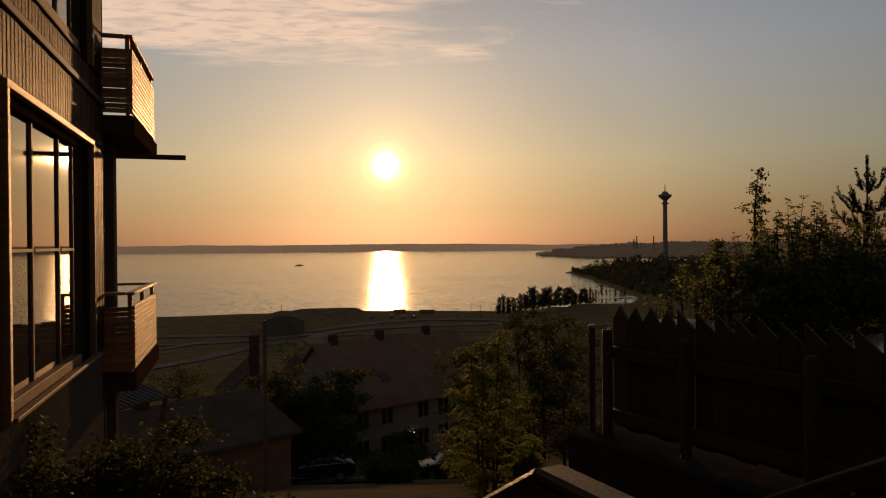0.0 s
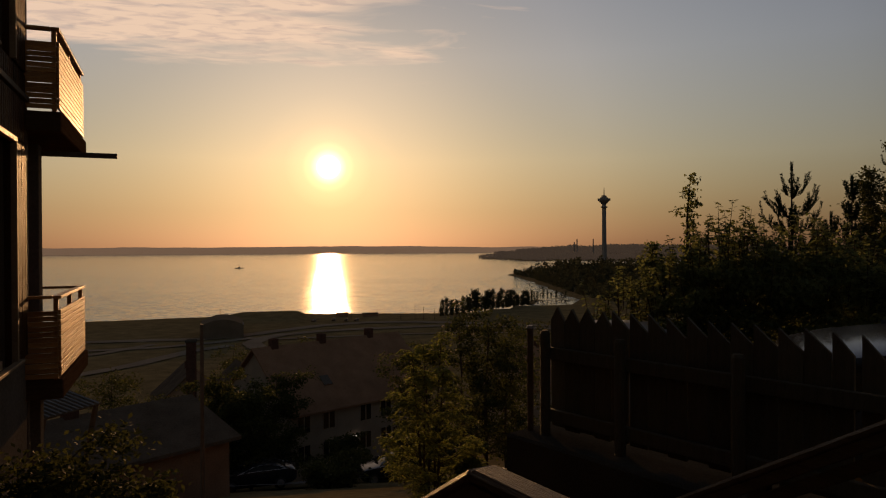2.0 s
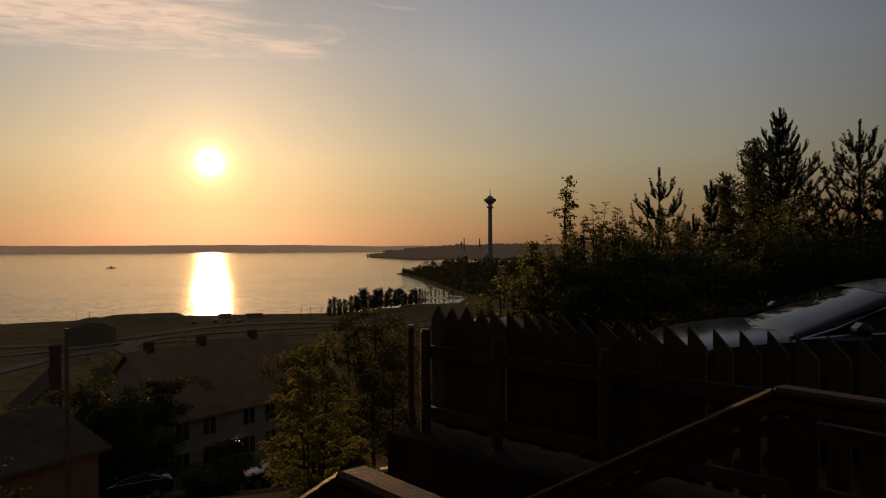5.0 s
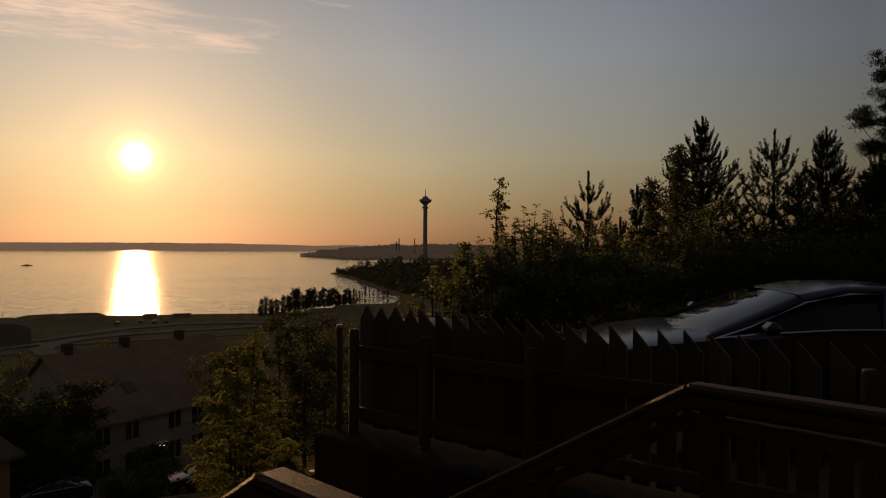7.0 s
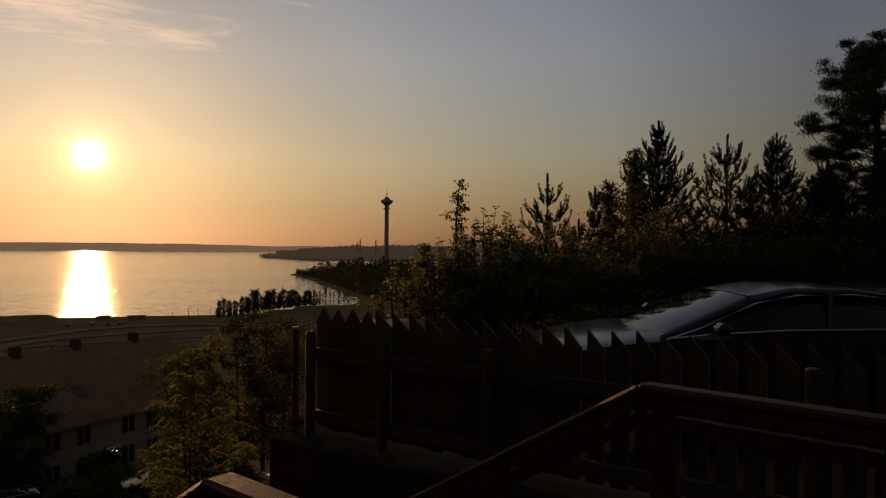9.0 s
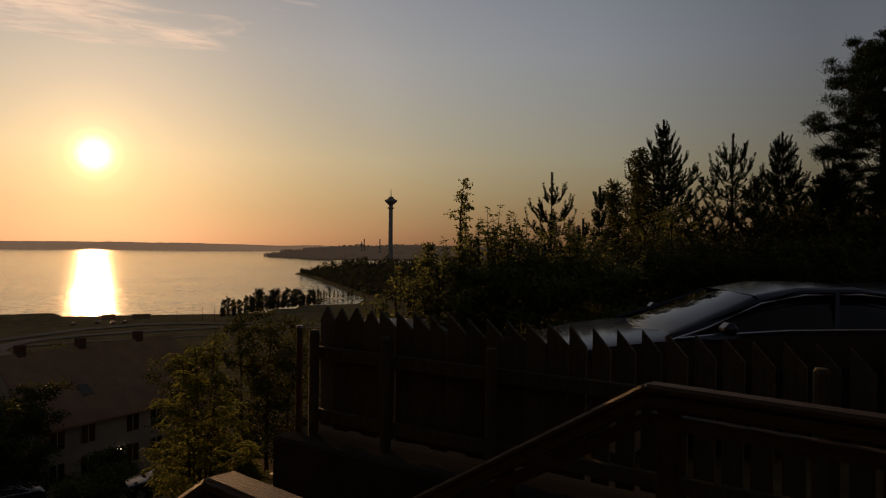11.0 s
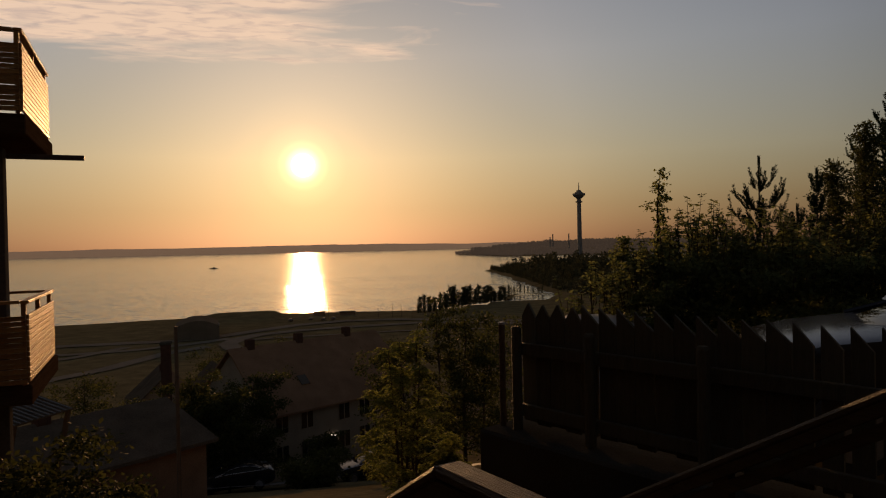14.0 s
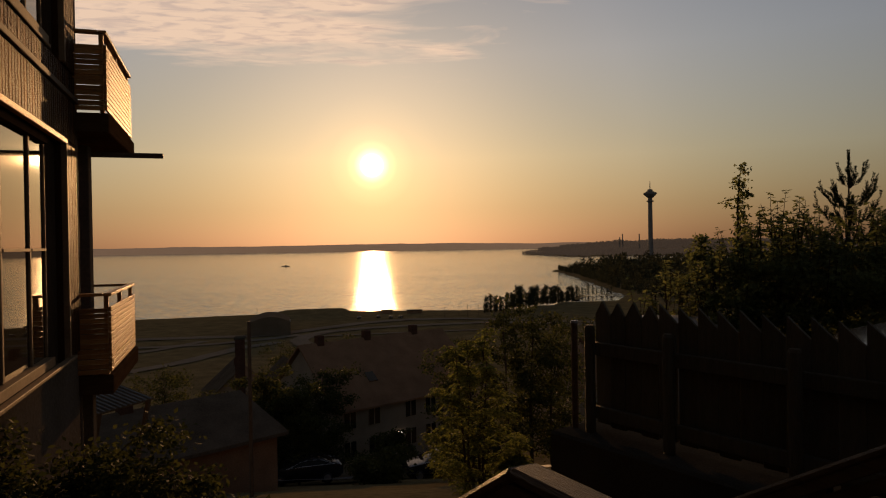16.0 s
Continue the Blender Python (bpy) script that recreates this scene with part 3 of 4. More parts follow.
# ---- parked cars ----
def car(m, label, paint, group="parked cars"):
    """Saloon, front at x = 0, rear at x = 4.6, nearer side at y = -0.88."""
    th = thing("car", label, "car", m, group)
    # lower body: half section lofted along the length; (x, half width, sill, shoulder height)
    stations = [(0.2, 0.55, 0.32, 0.64), (0.23, 0.68, 0.24, 0.81), (0.36, 0.80, 0.2, 0.90), (0.72, 0.88, 0.2, 0.98), (1.15, 0.90, 0.2, 1.03), (1.6, 0.90, 0.2, 1.05), (2.2, 0.90, 0.2, 1.10), (3.0, 0.90, 0.2, 1.12), (3.8, 0.88, 0.22, 1.13), (4.35, 0.80, 0.28, 1.09), (4.58, 0.66, 0.4, 0.95), (4.62, 0.6, 0.45, 0.8)]
    b = bmesh.new()
    rings = []
    for x, hw, lo, hi in stations:
        prof = [(-hw * 0.9, lo), (-hw, lo + 0.18), (-hw, hi - 0.16), (-hw * 0.95, hi - 0.03), (-hw * 0.8, hi + (0.02 if x > 1.2 else -0.004)), (0, hi + (0.055 if x > 1.2 else -0.025))]
        prof = prof + [(-y, z) for y, z in prof[-2::-1]]
        rings.append([b.verts.new((x, y, z)) for y, z in prof])
    for r, s in zip(rings, rings[1:]):
        for k in range(len(r)):
            b.faces.new((r[k], r[(k + 1) % len(r)], s[(k + 1) % len(r)], s[k]))
    b.faces.new(rings[0]), b.faces.new(rings[-1][::-1])
    bmesh.ops.recalc_face_normals(b, faces=b.faces)
    for f in b.faces:
        f.smooth = True
    for p, q in zip(rings, rings[1:]):
        for k in (3, 7):
            b.edges.get((p[k], q[k])).smooth = False
    part("body", b, paint, th)
    # greenhouse: glass shell, then roof and pillars
    line = [(1.15, 1.0, 0.76), (1.52, 1.15, 0.71), (2.05, 1.37, 0.63), (2.42, 1.43, 0.60), (2.9, 1.44, 0.60), (3.4, 1.38, 0.60), (3.85, 1.22, 0.64), (4.25, 1.02, 0.70)]
    g = bmesh.new()
    rings = []
    for x, z, hw in line:
        base = 0.985 + 0.05 * (x - 1.2)
        prof = [(-0.82 + 0.02 * abs(x - 2.5), base), (-hw - 0.01, max(base + 0.002, z - 0.05)), (-hw * 0.8, z - 0.012), (0, z)]
        prof = prof + [(-y, zz) for y, zz in prof[-2::-1]]
        rings.append([g.verts.new((x, y, zz)) for y, zz in prof])
    for r, s in zip(rings, rings[1:]):
        for k in range(len(r) - 1):
            g.faces.new((r[k], r[k + 1], s[k + 1], s[k]))
    g.faces.new(rings[0]), g.faces.new(rings[-1][::-1])
    bmesh.ops.recalc_face_normals(g, faces=g.faces)
    for f in g.faces:
        f.smooth = True
    part("window_glass", g, M["carglass"], th, "dark car glass that mirrors the sky")
    r = bmesh.new()
    rings = []
    for k, (x, z, hw) in enumerate(line[2:6]):
        lift = 0.002 if k == 0 else 0.012
        prof = [(-hw - 0.018, z - 0.055), (-hw * 0.92, z - 0.016 + lift), (-hw * 0.8, z - 0.008 + lift), (0, z + lift)]
        prof = prof + [(-y, zz) for y, zz in prof[-2::-1]]
        rings.append([r.verts.new((x, y, zz)) for y, zz in prof])
    for p, s in zip(rings, rings[1:]):
        for k in range(len(p) - 1):
            r.faces.new((p[k], p[k + 1], s[k + 1], s[k]))
    for f in r.faces:
        f.smooth = True
    part("roof", r, paint, th)
    for s in (-1, 1):
        pillar = [(1.22, s * 0.82, 1.02), (1.55, s * 0.765, 1.12), (2.05, s * 0.655, 1.32), (2.42, s * 0.625, 1.39), (2.9, s * 0.625, 1.40), (3.4, s * 0.625, 1.345), (3.85, s * 0.665, 1.185), (4.25, s * 0.74, 1.045)]
        part("roof_frame", tube(pillar, [0.03] * 8, 6), paint, th)
        part("window_trim", tube([(p[0], p[1] + s * 0.03, p[2] - 0.012) for p in pillar], [0.009] * 8, 5), M["chrome"], th, "thin chrome window trim")
        part("belt_trim", tube([(1.3, s * 0.85, 1.03), (1.6, s * 0.862, 1.065), (2.2, s * 0.866, 1.105), (3.2, s * 0.86, 1.125), (4.15, s * 0.80, 1.12)], [0.007] * 5, 5), M["chrome"], th, "thin chrome belt line")
        part("centre_pillar", tube([(2.6, s * 0.81, 1.0), (2.7, s * 0.64, 1.40)], [0.035, 0.03], 6), paint, th)
        mirror = box(1.6, s * 0.98 - 0.09, 1.075, 1.72, s * 0.98 + 0.09, 1.175, 0.04)
        part("mirror", mirror, paint, th)
        part("headlight", box(0.25, s * 0.62 - 0.13, 0.60, 0.44, s * 0.62 + 0.13, 0.70, 0.03), M["glass"], th, "clear headlight")
        for x in (0.85, 3.65):
            wheel = part("wheel", tube([(x, s * 0.91, 0.32), (x, s * 0.70, 0.32)], [0.32, 0.32], 24), M["rubber"], th)
            part("rim", tube([(x, s * 0.925, 0.32), (x, s * 0.72, 0.32)], [0.22, 0.22], 16), M["steel"], wheel)
    return th


CAR_AXIS = math.degrees(math.atan2(-0.463, 0.886))
car(pose(3.40, 5.0, -1.6, 0, 0, CAR_AXIS), "black saloon car parked behind the picket fence", M["carpaint"])


car(pose(6.85, 6.1, -1.72, 0, 0, CAR_AXIS), "dark car parked beyond the black saloon", M["carpaint"])


# ---- trees ----
def broad_tree(name, base, height, radius, leaves, size, mat, label, bare=0.25, lean=0.0, limbs=9, group="", split=False):
    """Tapered trunk, rising limbs with twigs, leaves in loose clumps round the twigs."""
    th = thing(name, label, "bush" if "shrub" in name else "tree", pose(*base), group)
    trunk = [Vector((lean * f * f * height + 0.03 * height * noise.noise((base[0], f * 3, 1)), 0.03 * height * noise.noise((f * 3, base[1], 2)), height * f)) for f in (0, 0.2, 0.4, 0.6, 0.8, 0.97)]
    r0 = 0.012 * height + 0.015
    b = tube(trunk, [r0, r0 * 0.85, r0 * 0.65, r0 * 0.45, r0 * 0.25, r0 * 0.07], 7)
    ends, sprigs = [], []
    for k in range(limbs):
        f = bare + (0.93 - bare) * (k + 0.5) / limbs
        root = trunk[0].lerp(trunk[-1], f)
        root.x, root.y = np.interp(f, (0, 0.2, 0.4, 0.6, 0.8, 0.97), [p.x for p in trunk]), np.interp(f, (0, 0.2, 0.4, 0.6, 0.8, 0.97), [p.y for p in trunk])
        a = k * 2.4 + rnd.uniform(-0.4, 0.4)
        reach = radius * (1.05 - abs(f - 0.45) ** 1.3 * 1.1) * rnd.uniform(0.7, 1.1)
        up = rnd.uniform(0.25, 0.75) * reach
        mid = root + Vector((math.cos(a) * reach * 0.5, math.sin(a) * reach * 0.5, up * 0.35))
        tip = root + Vector((math.cos(a) * reach, math.sin(a) * reach, up))
        limb = tube([root, mid, tip], [r0 * 0.35 * (1.1 - f), r0 * 0.2 * (1.1 - f), 0.004], 5, None if split else b)
        if split:
            part("limb", limb, M["bark"], th)
        for j in range(7):
            q = root.lerp(mid, 0.5 + 0.1 * j) if j < 3 else mid.lerp(tip, (j - 3) / 3)
            q = q + Vector((rnd.gauss(0, 1), rnd.gauss(0, 1), rnd.gauss(0.2, 0.6))) * radius * 0.14
            ends.append(q)
    if radius < 0.6 and height > 2:
        ends += [trunk[0].lerp(trunk[-1], 0.45 + 0.55 * j / 90) + Vector((rnd.gauss(0, 0.06), rnd.gauss(0, 0.06), 0)) for j in range(91)]
    twigs = bmesh.new()
    if group.startswith("bushes") and "shrub" in name:
        for e in ends:
            e.z *= 0.84
        for j in range(int(34 * min(1.3, radius + 0.3))):
            a, out = rnd.uniform(0, math.tau), radius * math.sqrt(rnd.uniform(0.02, 1.0))
            foot = Vector((out * math.cos(a), out * math.sin(a), height * (0.97 - 0.42 * (out / radius) ** 2) - 0.12))
            long, bend = rnd.uniform(0.25, 0.62), Vector((rnd.gauss(0, 0.12) + 0.12 * math.cos(a), rnd.gauss(0, 0.12) + 0.12 * math.sin(a), 1))
            tube([foot - bend * 0.15, foot + bend * long * 0.5, foot + bend * long], [0.007, 0.005, 0.002], 4, twigs)
            tiers = max(3, int(long / 0.055))
            for i in range(tiers):
                p, turn = foot + bend * long * min(1.0, (i + 1.6 * rnd.random()) / tiers), rnd.uniform(0, math.tau)
                for k in range(rnd.choice((2, 3, 4, 5, 5))):
                    q = turn + k * math.tau / 5 + rnd.uniform(-0.3, 0.3)
                    sprigs.append((*(p + Vector((0, 0, rnd.gauss(0, 0.008)))), math.cos(q), math.sin(q), rnd.uniform(-0.7, 0.3), rnd.uniform(0.8, 1.25) - 0.4 * i / tiers))
    ends.append(trunk[-1])
    part("trunk", b, M["bark"], th)
    if twigs.verts:
        tagged(mesh_object("twig", twigs, M["bark"], th), kind="stuff")
    else:
        twigs.free()
    pick = npr.integers(0, len(ends), leaves)
    c = np.array([tuple(e) for e in ends])[pick] + npr.normal(size=(leaves, 3)) * radius * np.array([0.12, 0.12, 0.07])
    ax = npr.normal(size=(leaves, 3)) * (1, 1, 0.6) + (0, 0, -0.3)
    v, f = blades(c, ax, size * npr.uniform(0.7, 1.3, leaves), size * 0.6 * npr.uniform(0.7, 1.3, leaves), 0.35 if "shrub" in name else 0.0)
    if sprigs:
        sp = np.array(sprigs)
        v2, f2 = blades(sp[:, :3], sp[:, 3:6], 0.1 * sp[:, 6], 0.058 * sp[:, 6], 0.6)
        v, f = np.concatenate([v, v2]), np.concatenate([f, f2 + len(v)])
    blade_object("crown", v, f, mat, th)
    return th


def needle_brush(cs, ax, p, q, dens):
    n = max(8, int((q - p).length * dens))
    d = (q - p).normalized()
    for k in range(n):
        out = Vector((rnd.gauss(0, 1), rnd.gauss(0, 1), rnd.gauss(0, 1)))
        out = (out - out.dot(d) * d).normalized()
        cs.append(tuple(p.lerp(q, rnd.random()))), ax.append(tuple(out * 0.7 + d * 0.85))


def pine(base, height, radius, label, slope=0.5, first=0.45, step=0.36, shoots=5, needle=0.05, dens=420):
    """Young pine: straight trunk, one whorl of upswept limbs for each year, needles in brushes along upright shoots."""
    th = thing("pine", label, "tree", pose(*base), "pines behind the parking place")
    b = tube([(0, 0, 0), (0, 0, height * 0.5), (0, 0, height * 0.985)], [0.012 * height + 0.01, 0.007 * height + 0.004, 0.004], 7)
    cs, ax = [], []
    up = Vector((0, 0, 1))
    needle_brush(cs, ax, up * (height - first), up * (height - 0.05), dens * 1.9), needle_brush(cs, ax, up * (height - 0.12), up * height, dens * 1.4)
    d, turn = first, 0.0
    while d < height * 0.96:
        turn += 0.63
        for k in range(shoots):
            if rnd.random() < 0.1:
                continue
            a = k * math.tau / shoots + turn + rnd.uniform(-0.3, 0.3)
            reach = min(radius, slope * max(0.3, d - 0.15) * rnd.uniform(0.6, 1.1))
            root = up * (height - d - rnd.uniform(0, 0.06))
            way, side = Vector((math.cos(a), math.sin(a), 0)), Vector((-math.sin(a), math.cos(a), 0))
            mid = root + way * reach * 0.6 + up * reach * 0.2
            tip = root + way * reach + up * (reach * 0.5 + 0.13)
            tube([root, mid, tip], [0.006 + 0.006 * d, 0.006, 0.003], 4, b)
            needle_brush(cs, ax, mid, tip, dens)
            needle_brush(cs, ax, tip, tip + up * rnd.uniform(0.14, 0.26) + way * 0.05, dens * 0.8)
            if reach > 0.3:
                needle_brush(cs, ax, root.lerp(mid, 0.45), mid, dens * 0.8)
            for j in range(3 + int(reach * 11)):
                u = rnd.uniform(0.25, 1.9)
                q = root.lerp(mid, u) if u < 1 else mid.lerp(tip, u - 1)
                e = q + side * rnd.gauss(0, 0.14) * (0.4 + reach) + way * rnd.uniform(0, 0.1) + up * rnd.uniform(0.09, 0.24)
                needle_brush(cs, ax, q, e, dens * 0.9)
        d += step * rnd.uniform(0.8, 1.15)
    part("trunk", b, M["bark"], th)
    n = len(cs)
    v, f = blades(cs, ax, needle * npr.uniform(0.8, 1.2, n), 0.0105)
    blade_object("needles", v, f, M["needle"], th)
    return th


def old_pine(base, height, radius, label, limbs=84, bare=0.16, lean=(0.0, 0.0)):
    """Old pine: leaning trunk, wavy limbs that fork, flat pads of needles at their ends."""
    th = thing("old_pine", label, "tree", pose(*base), "pines behind the parking place")
    at = lambda f: Vector((lean[0] * f ** 1.5 + 0.02 * height * math.sin(4 * f), lean[1] * f ** 1.5 + 0.015 * height * math.sin(5 * f), height * f))
    b = tube([at(0.97 * k / 7) for k in range(8)], [0.20, 0.18, 0.16, 0.135, 0.11, 0.08, 0.05, 0.02], 8)
    cs, ax, up = [], [], Vector((0, 0, 1))
    def pad(c, size):
        for i in range(int(1250 * size)):
            o = Vector((rnd.gauss(0, 1), rnd.gauss(0, 1), rnd.gauss(0, 0.55))) * size * 0.33
            cs.append(tuple(c + o)), ax.append((o.x * 0.5 + rnd.gauss(0, 0.1), o.y * 0.5 + rnd.gauss(0, 0.1), abs(o.z) * 0.7 + rnd.uniform(0.03, 0.2)))
    for k in range(limbs):
        f = bare + (0.98 - bare) * (k + rnd.random()) / limbs
        a = k * 2.4 + rnd.uniform(-0.5, 0.5)
        reach = radius * min(1.0, 3.3 * (1 - f) + 0.13) * (0.55 + 0.45 * smooth(0.1, 0.4, f)) * rnd.uniform(0.45, 1.08)
        way, side = Vector((math.cos(a), math.sin(a), 0)), Vector((-math.sin(a), math.cos(a), 0))
        root, rise = at(f), rnd.uniform(-0.1, 0.65)
        p1 = root + way * reach * 0.4 + side * rnd.gauss(0, 0.08) * reach + up * (0.02 * reach)
        p2 = root + way * reach * 0.75 + side * rnd.gauss(0, 0.1) * reach + up * (rise * reach * 0.5)
        tip = root + way * reach + up * (rise * reach + 0.08)
        tube([root, p1, p2, tip], [0.045 * (1.15 - f), 0.034 * (1.15 - f), 0.02 * (1.15 - f), 0.006], 5, b)
        pad(tip, rnd.uniform(0.2, 0.3)), pad(p2 + up * 0.08, rnd.uniform(0.2, 0.3))
        for j in range(4 + int(5 * reach)):
            u = rnd.uniform(0.3, 1.0)
            q = p1.lerp(p2, (u - 0.3) / 0.4) if u < 0.7 else p2.lerp(tip, (u - 0.7) / 0.3)
            e = q + side * rnd.choice((-1, 1)) * rnd.uniform(0.12, 0.42) * (0.4 + 0.4 * reach) + way * rnd.uniform(0, 0.25) + up * rnd.uniform(-0.12, 0.32)
            tube([q, q.lerp(e, 0.5) - up * 0.02, e], [0.012, 0.009, 0.004], 4, b)
            pad(e, rnd.uniform(0.16, 0.28))
    part("trunk", b, M["bark"], th)
    n = len(cs)
    v, f = blades(cs, ax, 0.06 * npr.uniform(0.7, 1.3, n), 0.0125)
    blade_object("needles", v, f, M["needle"], th)
    return th


def rowan(base, height, radius, label):
    """Several slim stems, rising limbs, rosettes of feathered leaves at the twigs."""
    th = thing("rowan", label, "tree", pose(*base), "rowans on the slope")
    fronds = []
    for k in range(5):
        a0 = k * 1.26 + 0.5
        foot, top = Vector((0.1 * math.cos(a0), 0.1 * math.sin(a0), 0)), Vector((0.36 * radius * math.cos(a0), 0.36 * radius * math.sin(a0), height * (1.0, 0.93, 0.9, 0.82, 0.86)[k] - 0.25))
        mid = foot.lerp(top, 0.5) + Vector((rnd.gauss(0, 0.05), rnd.gauss(0, 0.05), 0))
        part("stem", tube([foot, mid, top], [0.035, 0.024, 0.006], 7), M["bark"], th)
        for j in range(11):
            f = 0.24 + 0.76 * (j + rnd.random() * 0.6) / 11
            root = foot.lerp(mid, f * 2) if f < 0.5 else mid.lerp(top, min(1, f * 2 - 1))
            a = a0 + rnd.gauss(0, 1.2)
            reach = radius * max(0.12, math.sin(math.pi * (0.22 + 0.72 * f)) - 0.25) * rnd.uniform(0.6, 1.15)
            tip = root + Vector((math.cos(a) * reach, math.sin(a) * reach, 0.45 * reach + 0.1))
            part("limb", tube([root, root.lerp(tip, 0.5) - Vector((0, 0, 0.05 * reach)), tip], [0.011, 0.008, 0.003], 5), M["bark"], th)
            for u in (0.35, 0.6, 0.8, 1.0, 1.0):
                hub = root.lerp(tip, u) + Vector((rnd.gauss(0, 0.05), rnd.gauss(0, 0.05), rnd.gauss(0.02, 0.04)))
                turn = rnd.uniform(0, math.tau)
                for i in range(7):
                    q = turn + i * math.tau / 7 + rnd.uniform(-0.25, 0.25)
                    fronds.append((hub, Vector((math.cos(q), math.sin(q), rnd.uniform(0.0, 0.55))), rnd.uniform(0.13, 0.21)))
    cs, ax = [], []
    for hub, way, long in fronds:
        side = way.cross(Vector((0, 0, 1))).normalized()
        for i in range(6):
            u = 0.3 + 0.7 * i / 5
            p = hub + way * long * u - Vector((0, 0, 1.1 * long * u * u * 0.55))
            for s in (-1, 1):
                cs.append(tuple(p)), ax.append(tuple(side * s + way * 0.55 - Vector((0, 0, 0.25 + 0.3 * rnd.random()))))
    v, f = blades(cs, ax, 0.06 * npr.uniform(0.8, 1.2, len(cs)), 0.024, 0.25)
    blade_object("leaves", v, f, M["leaf_light"], th)
    return th


pine((8.61, 11.39, -1.7), 3.4, 0.75, "young pine with upswept shoots", 0.5, 0.65)
pine((9.3, 11.2, -1.7), 2.45, 0.5, "small young pine beside a taller one", 0.3)
pine((14.33, 13.96, -2.0), 5.75, 1.6, "dense dark young pine", 0.46, 0.5, 0.26, 8, 0.055, 420)
pine((8.93, 10.25, -1.7), 3.05, 0.35, "slim young pine leader above the bushes", 0.2, 0.4)
pine((11.4, 9.17, -1.7), 4.15, 1.0, "young pine with wide open shoots", 0.58, 0.6, 0.36)
pine((12.6, 9.6, -1.7), 3.4, 0.9, "young pine between two taller ones", 0.45, 0.55)
pine((14.36, 10.25, -1.7), 4.6, 1.35, "pine behind the parked car", 0.42, 0.5, 0.26, 8)
pine((15.1, 9.5, -1.7), 3.9, 1.6, "dense pine at the foot of the old pines", 0.6, 0.4, 0.26, 8, 0.055)
pine((13.3, 8.9, -1.7), 2.9, 1.2, "low bushy pine at the foot of the old pines", 0.6, 0.4, 0.26, 8, 0.05)
old_pine((15.05, 8.15, -1.8), 6.2, 1.45, "tall old pine with dense dark crown", lean=(-0.45, 0.15))
old_pine((16.6, 6.4, -1.8), 8.0, 2.4, "tall old pine at the end of the row", 60)
SHRUBS = (
    (5.34, 9.40, 1.40, 0.22, 1300, 0.058, "slender young birch with sparse leaves"),
    (10.84, 11.20, 2.53, 0.58, 6000, 0.055, "birch with drooping leafy top"),
    (9.79, 10.80, 1.67, 0.58, 6000, 0.055, "lower birch with drooping leafy top"),
    (4.12, 10.1, -0.62, 0.5, 4500, 0.07, "low leafy bush at the end of the fence"),
    (4.5, 9.95, -0.22, 0.5, 4500, 0.07, "leafy green bush behind the fence"),
    (4.98, 9.85, 0.38, 0.38, 3500, 0.07, "slim leafy bush beside the young birch"),
    (4.95, 10.5, -0.35, 0.75, 7000, 0.07, "low leafy bush behind the fence"),
    (5.1, 9.7, 0.08, 0.7, 6500, 0.07, "leafy green bush behind the fence"),
    (5.25, 8.9, 0.35, 0.75, 8000, 0.07, "leafy green bush behind the fence"),
    (5.9, 9.1, 0.52, 0.9, 8000, 0.07, "leafy bush at the edge of the parking place"),
    (6.4, 8.7, 0.42, 1.0, 9000, 0.07, "broad leafy bush at the edge of the parking place"),
    (7.2, 8.6, 0.35, 1.1, 9000, 0.07, "broad leafy bush at the edge of the parking place"),
    (8.2, 8.9, 0.30, 1.2, 9000, 0.07, "shade-dark leafy bush under the pines"),
    (9.3, 8.6, 0.35, 1.2, 9000, 0.07, "shade-dark leafy bush under the pines"),
    (10.4, 8.2, 0.40, 1.3, 9000, 0.07, "shade-dark leafy bush under the pines"),
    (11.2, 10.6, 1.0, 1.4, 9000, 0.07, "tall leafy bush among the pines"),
    (11.7, 7.2, 0.35, 1.4, 9000, 0.07, "shade-dark undergrowth beneath the old pines"),
    (12.8, 8.4, 1.0, 1.5, 9000, 0.08, "shade-dark undergrowth beneath the old pines"),
    (13.4, 6.8, 1.0, 1.6, 9000, 0.08, "shade-dark undergrowth beneath the old pines"),
    (14.4, 5.2, 0.9, 1.7, 9000, 0.08, "shade-dark undergrowth beneath the old pines"),
)
for x, y, top, r, n, size, label in SHRUBS:
    slim = "birch" in label
    z = ground_z(x, y) - 0.05
    # labels with dark, and drooping birches, take the shade-darkened leaf copy
    broad_tree("birch" if slim else "shrub", (x, y, z), top - z - 0.08, r, n, size, M["leaf_shaded" if "dark" in label or "drooping" in label else "leaf"], label, 0.3 if slim else 0.03, 0, 12, "bushes round the parking place")
rowan((1.88, 13.1, -6.0), 4.75, 0.92, "rowan tree with sunlit feathery leaves on the slope")
rowan((2.75, 13.3, -6.2), 2.6, 0.36, "low rowan sapling beside the taller one")
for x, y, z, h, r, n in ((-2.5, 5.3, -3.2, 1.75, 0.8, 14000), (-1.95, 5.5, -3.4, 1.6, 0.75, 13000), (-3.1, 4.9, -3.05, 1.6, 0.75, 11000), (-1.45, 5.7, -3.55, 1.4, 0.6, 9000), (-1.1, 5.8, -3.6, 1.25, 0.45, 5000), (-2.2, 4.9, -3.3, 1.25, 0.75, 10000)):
    broad_tree("shrub", (x, y, z), h, r, n, 0.056, M["leaf_shaded"], "dense green garden shrub below the house wall", 0.05, 0, 14, "shrubs below the house")


